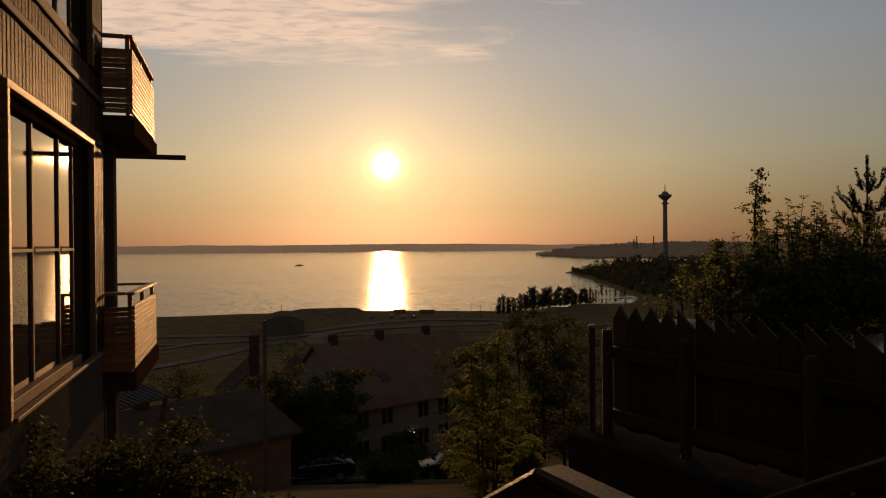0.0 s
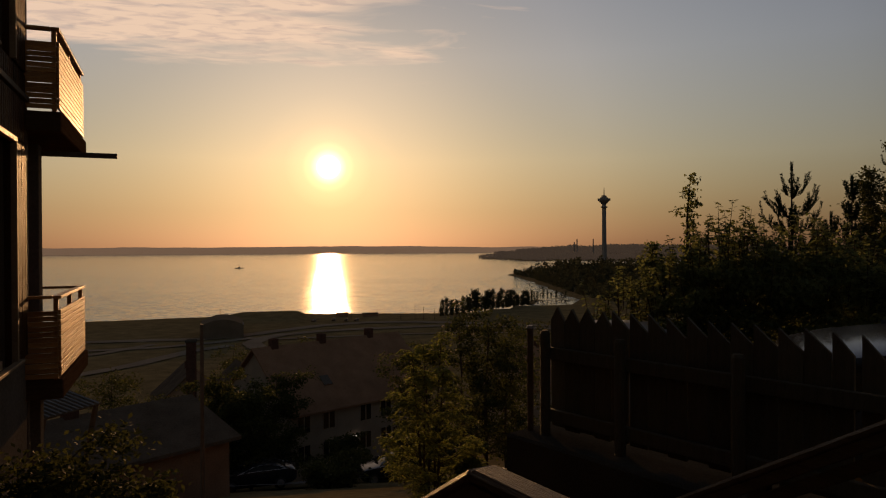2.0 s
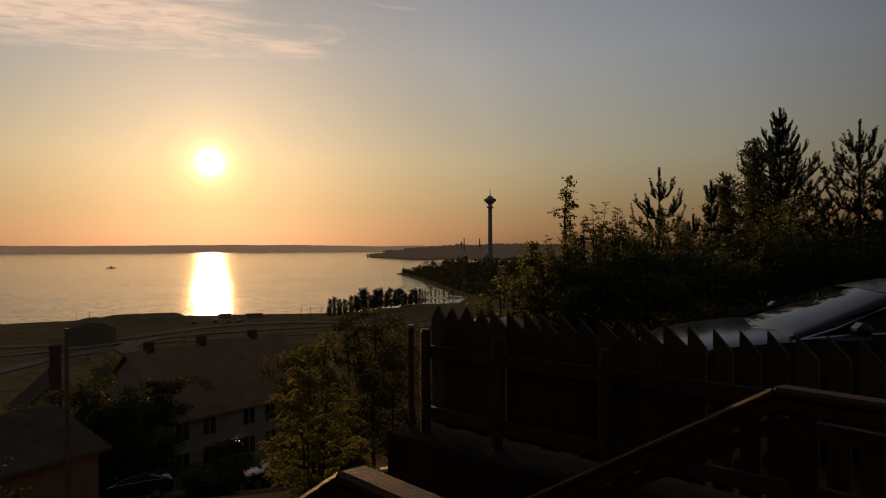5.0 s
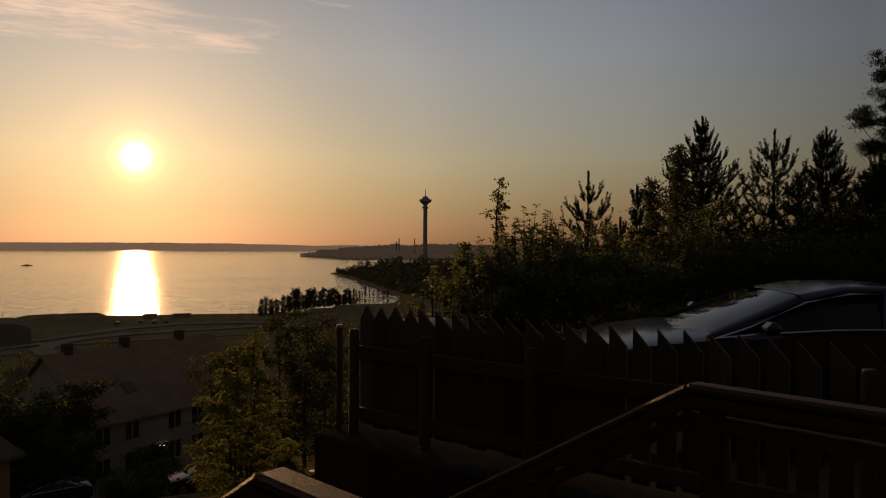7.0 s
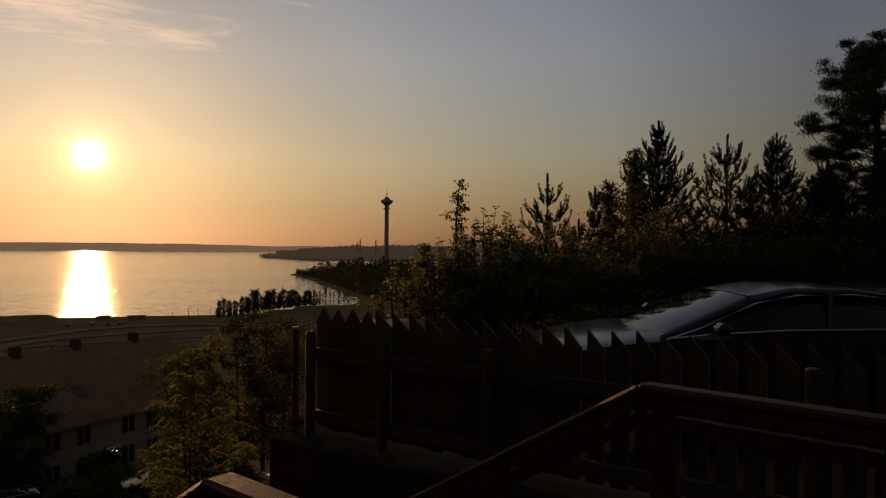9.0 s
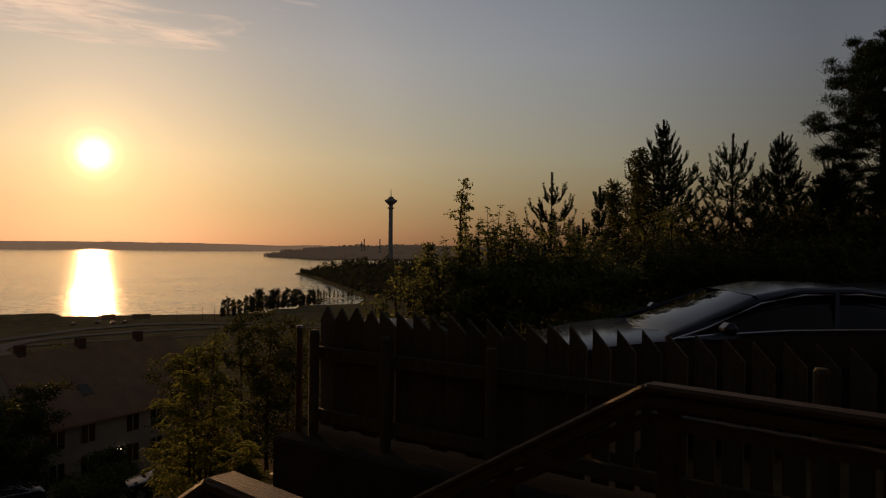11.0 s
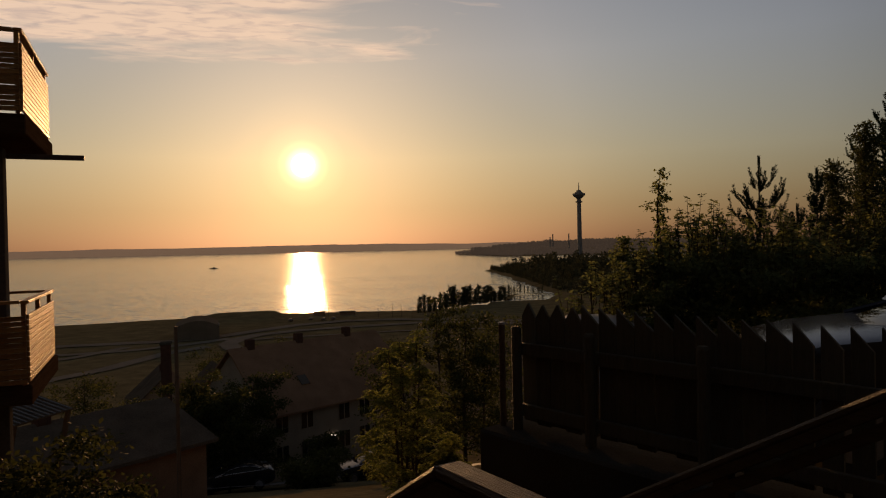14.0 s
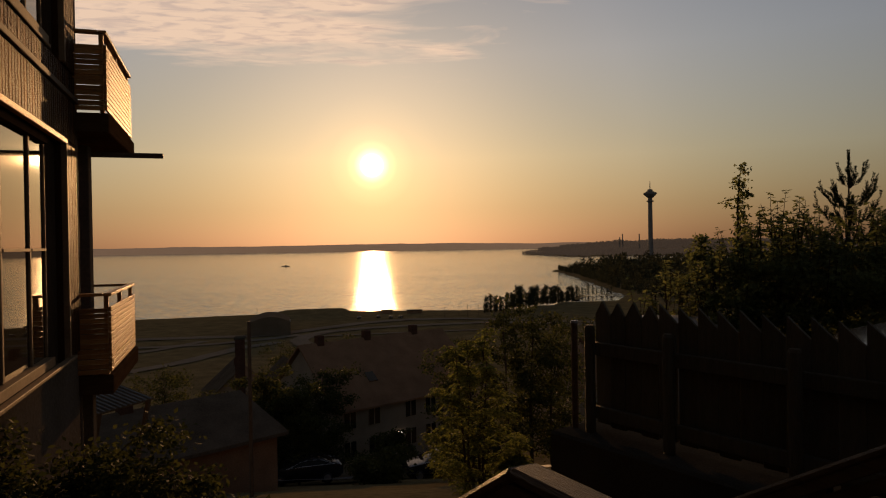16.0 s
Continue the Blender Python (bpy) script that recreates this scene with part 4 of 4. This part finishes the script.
# ---- the valley ----
def gable_house(m, length, depth, wall_h, roof_h, wall_mat, roof_mat, label, windows=(), chimneys=(), skylights=(), over=0.4):
    """Front wall at y = 0 facing -y, x along the ridge, floor at z = 0."""
    th = thing("house", label, "house", m, "houses on the slope")
    part("wall", box(0, 0, -4, length, depth, wall_h), wall_mat, th)
    for x in (0.0, length):
        b = bmesh.new()
        vs = [b.verts.new((x, 0, wall_h + 0.002)), b.verts.new((x, depth, wall_h + 0.002)), b.verts.new((x, depth / 2, wall_h + roof_h - 0.05))]
        b.faces.new(vs)
        part("gable", b, wall_mat, th)
    pitch = roof_h / (depth / 2)
    b = bmesh.new()
    lo, t = wall_h - over * pitch + 0.03, 0.16
    prof = [(-over, lo), (depth / 2, wall_h + roof_h + 0.03), (depth + over, lo), (depth + over, lo + t), (depth / 2, wall_h + roof_h + 0.03 + t), (-over, lo + t)]
    ends = [[b.verts.new((x, y, z)) for y, z in prof] for x in (-over, length + over)]
    for k in range(6):
        b.faces.new((ends[0][k], ends[0][(k + 1) % 6], ends[1][(k + 1) % 6], ends[1][k]))
    for e in ends:
        b.faces.new((e[0], e[1], e[4], e[5])), b.faces.new((e[1], e[2], e[3], e[4]))
    bmesh.ops.recalc_face_normals(b, faces=b.faces)
    part("roof", b, roof_mat, th)
    for x, z, w, h in windows:
        win = part("window", box(x - w / 2, -0.05, z, x + w / 2, -0.004, z + h, 0.01), M["white_wall"], th)
        for s in (-1, 1):
            part("pane", box(x + s * w / 4 - w / 4 + 0.05, -0.058, z + 0.06, x + s * w / 4 + w / 4 - 0.05, -0.045, z + h - 0.06), M["carglass"], win)
    for x in chimneys:
        part("chimney", box(x - 0.3, depth / 2 - 0.3, wall_h + roof_h - 0.6, x + 0.3, depth / 2 + 0.3, wall_h + roof_h + 0.75, 0.03), M["brick"], th)
    for x, f in skylights:
        y = f * depth / 2
        sk = box(-0.4, -0.5, 0, 0.4, 0.5, 0.08, 0.02)
        bmesh.ops.transform(sk, matrix=Matrix.Translation((x, y, wall_h + pitch * y + 0.19)) @ Matrix.Rotation(math.atan(pitch), 4, "X"), verts=sk.verts)
        part("skylight", sk, M["glass"], th)
    return th


gable_house(pose(-2.3, 50.9, -17.6, 0, 0, 34), 14, 10, 5.6, 4.1, M["white_wall"], M["red_roof"], "pale two-storey house with brown tiled roof", [(x, z, 1.1, 1.35) for x in (1.05, 3.25, 6.75, 8.8, 11.5) for z in (3.95, 1.75)], (1.5, 6, 11), ((4.2, 0.35),))
gable_house(pose(-12.5, 26.6, -13.1, 0, 0, 40), 10.5, 8, 4.3, 1.25, M["red_roof"], M["grey_roof"], "low dark house with broad grey roof", [(3, 1.6, 1.0, 1.2), (7, 1.6, 1.0, 1.2)], (5,))
gable_house(pose(-19.0, 83.6, -21, 0, 0, -78), 9, 7, 4.5, 3.2, M["white_wall"], M["grey_roof"], "small pale house with a steep gable", [(3, 1.5, 1.0, 1.2)], (4,))
gable_house(pose(-10.5, 63.8, -17.5, 0, 0, -70), 9, 6, 4.4, 2.8, M["white_wall"], M["grey_roof"], "pale plastered house half hidden by trees", [(3, 1.5, 1.0, 1.2)], (4,))
gable_house(pose(-42, 75, -24, 0, 0, 10), 12, 8, 5, 3, M["white_wall"], M["red_roof"], "plain house low on the slope", [(3, 2, 1.0, 1.2), (8, 2, 1, 1.2)], (4,))
gable_house(pose(22, 70, -20, 0, 0, 20), 12, 9, 5, 3.5, M["white_wall"], M["red_roof"], "plain house behind the rowan tree", [(3, 2, 1.0, 1.2), (8, 2, 1, 1.2)], (4,))


def ribbed_roof(m):
    th = thing("shed_roof", "small corrugated metal shed roof", "shed", m)
    part("sheet", box(0, 0, -0.04, 2.0, 1.9, 0, 0.005), M["grey_roof"], th)
    # ribs given a lighter colour than the sheet, to look sunlit
    for k in range(11):
        part("rib", box(0.06 + 0.18 * k, 0.0, 0.001, 0.11 + 0.18 * k, 1.9, 0.03, 0.006), M["tower"], th)
    for x, y in ((0.1, 0.1), (1.9, 0.1), (0.1, 1.8), (1.9, 1.8)):
        part("prop", box(x - 0.05, y - 0.05, -4.5, x + 0.05, y + 0.05, -0.04), M["trim"], th)


# assumed fixture: two glowing shapes added for small bright points
lamp = thing("wall_lamp", "two small glowing white spots on the pale house wall", "lamp", pose(-2.3, 50.9, -17.6, 0, 0, 34) @ pose(5.55, 0, 2.95))
part("bracket", box(-0.06, -0.12, 0.06, 0.06, -0.003, 0.12, 0.01), M["trim"], lamp)
for x in (-0.2, 0.16):
    part("spot_shade", lathe([(0.03, 0.1), (0.11, 0.06), (0.12, -0.03), (0.05, -0.07)], 10, (x, -0.2, 0)), M["bright_spot_glass"], lamp)
part("arm", box(-0.3, -0.22, 0.1, 0.26, -0.12, 0.13, 0.008), M["trim"], lamp)
ribbed_roof(pose(-7.2, 18.6, -4.2, 14, 0, 62))
pole = thing("utility_pole", "tall dark wooden utility pole", "pole", pose(-4.68, 27.23, -10.5))
part("shaft", tube([(0, 0, -1), (0, 0, 7.7)], [0.085, 0.07], 10), M["trim"], pole)
stack = thing("house_chimney", "dark square chimney stack", "chimney", pose(-10.55, 58.7, -20))
part("shaft", box(-0.35, -0.35, 0, 0.35, 0.35, 12.4, 0.03), M["brick"], stack)
part("crown", box(-0.42, -0.42, 12.4, 0.42, 0.42, 12.6, 0.03), M["concrete"], stack)
car(pose(1.9, 41.7, ground_z(3.6, 41.4) + 0.05, 0, 0, 12), "dark car parked in the street below", M["carpaint"])
car(pose(-6.3, 41.8, ground_z(-3, 41.4) + 0.05, 0, 0, 8), "dark car parked beside the lower street", M["carpaint"])
# silver paint brightens the roof strip, where bushes block the sky's reflection
car(pose(3.3, 6.98, -2.46, 0, 0, 66), "silver car beyond the fence with a bright roof", M["silver"])
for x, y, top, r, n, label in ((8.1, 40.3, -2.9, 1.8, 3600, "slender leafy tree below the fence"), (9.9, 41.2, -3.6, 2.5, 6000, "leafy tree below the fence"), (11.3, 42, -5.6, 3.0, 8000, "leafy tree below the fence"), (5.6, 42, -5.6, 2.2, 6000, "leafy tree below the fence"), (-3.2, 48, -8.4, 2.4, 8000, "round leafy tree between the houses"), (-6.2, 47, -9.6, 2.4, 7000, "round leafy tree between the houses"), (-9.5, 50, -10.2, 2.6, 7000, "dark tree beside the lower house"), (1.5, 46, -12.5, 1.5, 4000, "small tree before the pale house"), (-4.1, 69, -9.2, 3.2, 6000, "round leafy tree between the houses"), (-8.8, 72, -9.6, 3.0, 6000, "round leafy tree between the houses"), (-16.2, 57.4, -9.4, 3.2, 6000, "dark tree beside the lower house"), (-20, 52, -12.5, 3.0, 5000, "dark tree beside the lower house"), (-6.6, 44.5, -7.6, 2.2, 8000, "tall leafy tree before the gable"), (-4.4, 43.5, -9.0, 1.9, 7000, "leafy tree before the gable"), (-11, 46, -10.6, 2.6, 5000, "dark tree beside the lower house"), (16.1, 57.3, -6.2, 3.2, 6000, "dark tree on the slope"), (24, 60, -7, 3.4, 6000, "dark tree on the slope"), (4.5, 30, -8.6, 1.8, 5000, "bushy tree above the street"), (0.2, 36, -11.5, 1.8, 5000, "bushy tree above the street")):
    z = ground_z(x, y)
    broad_tree("tree", (x, y, z - 0.1), top - z, r, n, 0.2, M["leaf_shaded"], label, 0.12, 0, 14, "trees on the slope")


# ---- the lake plain ----
def ribbon(name, points, width, mat, label, level=None):
    b = bmesh.new()
    pts = [Vector((x, y, 0)) for x, y in points]
    fine = []
    for p, q in zip(pts, pts[1:]):
        fine += [p.lerp(q, k / 12) for k in range(12)]
    fine.append(pts[-1])
    last = None
    for i, p in enumerate(fine):
        d = (fine[min(i + 1, len(fine) - 1)] - fine[max(i - 1, 0)]).normalized()
        o = Vector((-d.y, d.x, 0)) * width / 2
        pair = [b.verts.new((*(p + s * o).xy, ground_z(*(p + s * o).xy) + 0.35 if level is None else level)) for s in (-1, 0, 1)]
        if last:
            b.faces.new((last[0], pair[0], pair[1], last[1])), b.faces.new((last[1], pair[1], pair[2], last[2]))
        last = pair
    bmesh.ops.recalc_face_normals(b, faces=b.faces)
    tagged(mesh_object(name, b, mat), label, "road", kind="structure")


ribbon("road", ((-200, 316), (-118, 326), (-74, 327), (-56, 326), (-40, 332), (-26, 346), (0, 372), (25, 384), (49, 382), (70, 374), (130, 335)), 9, M["road"], "pale shore motorway across the plain")
ribbon("road", ((-16, 268), (-25, 290), (-29, 306), (-26, 322), (-18, 335), (0, 346), (22, 352), (45, 355), (64, 358), (90, 348), (140, 312)), 8, M["road"], "pale carriageway that bends beside the motorway")
ribbon("road", ((-180, 285), (-118, 298), (-89, 296), (-66, 300), (-45, 312), (-30, 326)), 6, M["road"], "pale service road on the plain")
ribbon("road", ((-75, 225), (-64, 250), (-57, 268), (-49, 287), (-36, 300)), 7, M["road"], "curved slip road on the plain")
ribbon("road", ((-30, 34), (-12, 40), (6, 44), (30, 40)), 5, M["asphalt"], "narrow street below the houses")

far_car = car(pose(-4, 394, ground_z(-4, 394) + 0.1, 0, 0, 75), "dark car parked far off by the lake", M["trim"], "cars parked by the lake")
for k in range(3):
    x = 8 + 6.2 * k + rnd.uniform(-1, 1)
    y = 393 + rnd.uniform(-4, 6)
    copy_thing(far_car, pose(x, y, ground_z(x, y) + 0.1, 0, 0, rnd.choice((70, 80, 250, 265))))
ribbon("path", ((-150, 255), (-110, 262), (-84, 285), (-70, 312)), 5, M["road"], "pale dirt track on the plain")
ribbon("path", ((-20, 318), (10, 322), (45, 325), (90, 318)), 4, M["road"], "pale dirt track on the plain")

hall = thing("sports_hall", "low hall with an arched metal roof", "hall", pose(-53.4, 325.5, -44.6, 0, 0, 7))
b = bmesh.new()
rings = []
for y in (0, 26):
    rings.append([b.verts.new((x, y, z)) for x, z in [(0, 0)] + [(19 * k / 14, 8.6 + 4.6 * math.sin(math.pi * (0.12 + 0.74 * k / 14)) - 1.5) for k in range(15)] + [(19, 0)]])
for k in range(16):
    b.faces.new((rings[0][k], rings[0][k + 1], rings[1][k + 1], rings[1][k]))
b.faces.new(rings[0]), b.faces.new(rings[1][::-1])
bmesh.ops.recalc_face_normals(b, faces=b.faces)
part("vault", b, M["hall_roof"], hall)
# bright steel strip added to draw the highlight at the roof's right end
part("edge_highlight", tube([(18.9 - 0.02 * k, -0.1, 8.6 + 4.6 * math.sin(math.pi * (0.86 - 0.02 * k)) - 1.5) for k in range(6)], [0.2] * 6, 5), M["steel"], hall)
mast = None
for x, y, h in ((-54, 396, 11), (-60, 397, 9), (54, 396, 9.5), (58.9, 395, 9), (46, 398, 7), (65, 394, 8), (18, 405, 8), (75, 398, 8)):
    if mast is None:
        mast = thing("mast", "thin mast on the lake shore", "mast", pose(x, y, -44.2), "masts along the shore")
        part("shaft", tube([(0, 0, 0), (0, 0, 10)], [0.16, 0.10], 6), M["trim"], mast)
        part("head", box(-0.5, -0.1, 9.8, 0.5, 0.1, 10.0, 0.02), M["trim"], mast)
    else:
        copy_thing(mast, pose(x, y, -44.2 - (10 - h)))
for x, y, w, h in ((10, 431, 7, 2.6), (26, 427, 9, 2.4)):
    hut = thing("shore_hut", "small dark hut at the water's edge", "hut", pose(x, y, -43.6), "huts on the shore")
    part("hut_wall", box(0, 0, -1, w, 4, h - 0.4), M["red_roof"], hut)
    part("hut_roof", box(-0.4, -0.4, h - 0.4, w + 0.4, 4.4, h, 0.05), M["grey_roof"], hut)

# boat with a rower's bench far out
boat = thing("boat", "small dark boat far out on the lake", "boat", pose(-165, 1500, LAKE))
b = bmesh.new()
sec = [(-9, 0.1, 1.5), (-6, 1.4, 1.2), (0, 1.8, 1.0), (6, 1.6, 1.1), (9, 1.2, 1.3)]
rings = [[b.verts.new((x, y, z)) for y, z in ((-w, h), (-w * 0.6, -0.2), (w * 0.6, -0.2), (w, h))] for x, w, h in sec]
for r, q in zip(rings, rings[1:]):
    for k in range(4):
        b.faces.new((r[k], r[(k + 1) % 4], q[(k + 1) % 4], q[k]))
b.faces.new(rings[0]), b.faces.new(rings[-1][::-1])
part("hull", b, M["trim"], boat)
part("cabin", box(-2, -0.9, 1.0, 2, 0.9, 3.2, 0.2), M["trim"], boat)


def woods(name, spots, label, mat, clump=0.17, n=46):
    """Many far trees in one mesh: uneven crowns of big leaf clumps."""
    vs, fs, base = [], [], 0
    for x, y, z, h, w, cone in spots:
        t = npr.random(n)
        wide = w * (np.sqrt(1 - t) if cone else np.sin(np.pi * (0.15 + 0.8 * t)))
        a = npr.random(n) * math.tau
        rr = wide * np.sqrt(npr.random(n))
        c = np.stack([x + rr * np.cos(a), y + rr * np.sin(a), z + h * (0.08 + 0.82 * t)], 1)
        ax = npr.normal(size=(n, 3)) + (0, 0, 0.6)
        v, f = blades(c, ax, h * clump, h * clump * 0.65)
        vs.append(v), fs.append(f + base)
        base += len(v)
    v, f = np.concatenate(vs), np.concatenate(fs)
    ob = blade_object(name, v, f, mat, None, label)
    tagged(ob, label, "woods", kind="stuff")


spots = []
while len(spots) < 1500:
    y = rnd.uniform(485, 1090)
    x = interp(y, [e[0] for e in EAST], [e[1] for e in EAST]) + 9 + rnd.random() ** 2 * 330
    z = ground_z(x, y)
    if z > LAKE:
        inland = x - interp(y, [e[0] for e in EAST], [e[1] for e in EAST])
        tall = (8 + 7 * smooth(8, 70, inland)) * (1 + 0.5 * noise.noise((x * 0.05, y * 0.025, 3))) * (0.45 + 0.55 * smooth(1060, 960, y) if y < 1060 else 0.45) * rnd.uniform(0.6, 1.35)
        spots.append((x, y, z - 1, tall, tall * 0.28, rnd.random() < 0.5))
woods("shore_woods", spots, "dark woods on the lake shore", M["far_wood"])
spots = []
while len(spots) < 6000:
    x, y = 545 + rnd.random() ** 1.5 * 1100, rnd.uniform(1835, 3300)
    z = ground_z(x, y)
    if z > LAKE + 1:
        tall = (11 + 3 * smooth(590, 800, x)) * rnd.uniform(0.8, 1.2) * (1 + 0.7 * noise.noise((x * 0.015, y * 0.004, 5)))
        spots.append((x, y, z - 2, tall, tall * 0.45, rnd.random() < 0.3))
# real wood meshes, with the distance haze put into their emission
woods("hazed_headland", spots, "hazy woods on the far headland", M["headland"], 0.3, 24)
row = broad_tree("shore_tree", (100, 458, -44.5), 9.5, 2.4, 1500, 0.55, M["far_wood"], "leafy tree on the grassy spit", 0.04, 0, 26, "trees on the spit")
for k in range(60):
    x = 74 + 1.28 * k + rnd.uniform(-1.2, 1.2)
    y = interp(x, SPIT_X, SPIT_Y) - 4 + rnd.uniform(-4, 2)
    big = rnd.choice((0.45, 0.6, 0.8, 1.0, 1.25, 1.4)) * rnd.uniform(0.85, 1.1) * (1.1 if 100 < x < 138 else 0.8)
    copy_thing(row, pose(x, y, -44.2, 0, 0, rnd.uniform(0, 360)) @ Matrix.Diagonal((big * rnd.uniform(0.6, 1.0), big * 0.8, big * rnd.uniform(0.85, 1.15), 1)))
slim = broad_tree("poplar", (163, 520, -44.5), 10.5, 1.3, 1100, 0.45, M["far_wood"], "slim upright tree beside the lagoon", 0.08, 0, 22, "trees round the lagoon")
for k in range(17):
    x = 140 + 2.4 * k if k < 7 else 168 + 3.6 * (k - 7)
    y = interp(x, (140, 158, 166, 176, 190, 204, 240), (486, 506, 530, 547, 550, 543, 560))
    big = rnd.uniform(0.35, 1.0)
    copy_thing(slim, pose(x + rnd.uniform(-0.8, 0.8), y, -44.5, 0, 0, rnd.uniform(0, 360)) @ Matrix.Diagonal((big * rnd.uniform(0.8, 1.7), big, big, 1)))
ribbon("breakwater", ((158, 506), (166, 530), (176, 545), (190, 548), (204, 540)), 5, M["ground"], "thin stone breakwater round a lagoon", -44.3)

# ---- the tower and the stacks beyond ----
tower = thing("observation_tower", "slender grey concrete observation tower", "tower", pose(617, 1437, 0))
part("shaft", lathe([(6.2, -46), (5.0, 0), (4.6, 60), (4.6, 91)]), M["tower"], tower)
part("gallery", lathe([(4.7, 81), (7.6, 82), (7.6, 84), (4.7, 85)]), M["tower"], tower)
part("pod", lathe([(5.5, 90), (12.5, 96.5), (14, 98), (14, 101.5), (9, 102), (8.5, 104), (6, 104.5), (5.5, 108), (2, 109)]), M["tower"], tower)
part("antenna", lathe([(1.2, 108), (0.9, 118), (0.4, 126)], 8), M["tower"], tower)
for x, y, top in ((827, 2145, 17.5), (819, 2149, 7), (875, 2126, 17)):
    st = thing("smokestack", "tall thin factory smokestack", "smokestack", pose(x, y, -20), "smokestacks behind the headland")
    part("flue", lathe([(2.6, -20), (1.7, top + 20), (1.9, top + 20.2), (1.9, top + 22)], 12), M["tower"], st)


# ---- evening clouds ----
def cloud_material():
    m = bpy.data.materials.new("thin_cloud")
    m.use_nodes = True
    n, l = m.node_tree.nodes, m.node_tree.links
    n.remove(n["Principled BSDF"])
    tc, mp, ns, rp = n.new("ShaderNodeTexCoord"), n.new("ShaderNodeMapping"), n.new("ShaderNodeTexNoise"), n.new("ShaderNodeMapRange")
    mp.inputs["Scale"].default_value = (0.0019, 0.0042, 1)
    mp.inputs["Rotation"].default_value = (0, 0, radians(-16))
    mp.inputs["Location"].default_value = (0.35, 0.1, 0)
    ns.inputs["Scale"].default_value, ns.inputs["Detail"].default_value, ns.inputs["Distortion"].default_value = 1.0, 9, 0.5
    ns.inputs["Roughness"].default_value = 0.56
    # the bank is thick at its heart and frays to its edges
    sep, gx, gy, m1, sh, m2 = n.new("ShaderNodeSeparateXYZ"), n.new("ShaderNodeMapRange"), n.new("ShaderNodeMapRange"), n.new("ShaderNodeMath"), n.new("ShaderNodeMath"), n.new("ShaderNodeMath")
    gx.interpolation_type = gy.interpolation_type = "SMOOTHSTEP"
    gx.inputs["From Min"].default_value, gx.inputs["From Max"].default_value = 1250, -300
    gy.inputs["From Min"].default_value, gy.inputs["From Max"].default_value = 780, -300
    m1.operation, sh.operation, m2.operation = "MULTIPLY", "MULTIPLY_ADD", "ADD"
    skew = n.new("ShaderNodeMath")
    skew.operation, skew.inputs[1].default_value = "MULTIPLY_ADD", -0.35
    sh.inputs[1].default_value, sh.inputs[2].default_value = 0.56, -0.25
    rp.inputs["From Min"].default_value, rp.inputs["From Max"].default_value = 0.44, 0.68
    rp.inputs["To Min"].default_value, rp.inputs["To Max"].default_value = 0.0, 0.8
    l.new(tc.outputs["Object"], mp.inputs["Vector"]), l.new(mp.outputs["Vector"], ns.inputs["Vector"])
    l.new(tc.outputs["Object"], sep.inputs[0]), l.new(sep.outputs["X"], gx.inputs["Value"]), l.new(sep.outputs["X"], skew.inputs[0]), l.new(sep.outputs["Y"], skew.inputs[2]), l.new(skew.outputs[0], gy.inputs["Value"])
    l.new(gx.outputs[0], m1.inputs[0]), l.new(gy.outputs[0], m1.inputs[1]), l.new(m1.outputs[0], sh.inputs[0])
    l.new(sh.outputs[0], m2.inputs[0]), l.new(ns.outputs["Fac"], m2.inputs[1]), l.new(m2.outputs[0], rp.inputs["Value"])
    # fine ripples: grey underside shade and sunlit peach painted by noise as emission
    fm, fine, tone = n.new("ShaderNodeMapping"), n.new("ShaderNodeTexNoise"), n.new("ShaderNodeValToRGB")
    fm.inputs["Scale"].default_value = (0.010, 0.020, 1)
    fine.inputs["Scale"].default_value, fine.inputs["Detail"].default_value, fine.inputs["Distortion"].default_value = 1.0, 6, 0.6
    l.new(tc.outputs["Object"], fm.inputs["Vector"]), l.new(fm.outputs["Vector"], fine.inputs["Vector"]), l.new(fine.outputs["Fac"], tone.inputs["Fac"])
    tone.color_ramp.elements[0].position, tone.color_ramp.elements[1].position = 0.34, 0.54
    tone.color_ramp.elements[0].color, tone.color_ramp.elements[1].color = (0.76, 0.62, 0.50, 1), (1.05, 0.83, 0.60, 1)
    em, tr, mx = n.new("ShaderNodeEmission"), n.new("ShaderNodeBsdfTransparent"), n.new("ShaderNodeMixShader")
    l.new(tone.outputs["Color"], em.inputs["Color"])
    l.new(rp.outputs[0], mx.inputs[0]), l.new(tr.outputs[0], mx.inputs[1]), l.new(em.outputs[0], mx.inputs[2]), l.new(mx.outputs[0], n["Material Output"].inputs["Surface"])
    return m


b = bmesh.new()
bmesh.ops.create_grid(b, x_segments=1, y_segments=1, size=1)
for v in b.verts:
    v.co = (v.co.x * 2200, v.co.y * 1300, 0)
bank = mesh_object("backdrop_clouds", b, cloud_material())
bank.location = (-300, 2500, 700)
tagged(bank, "thin streaked evening clouds", "clouds", kind="structure")
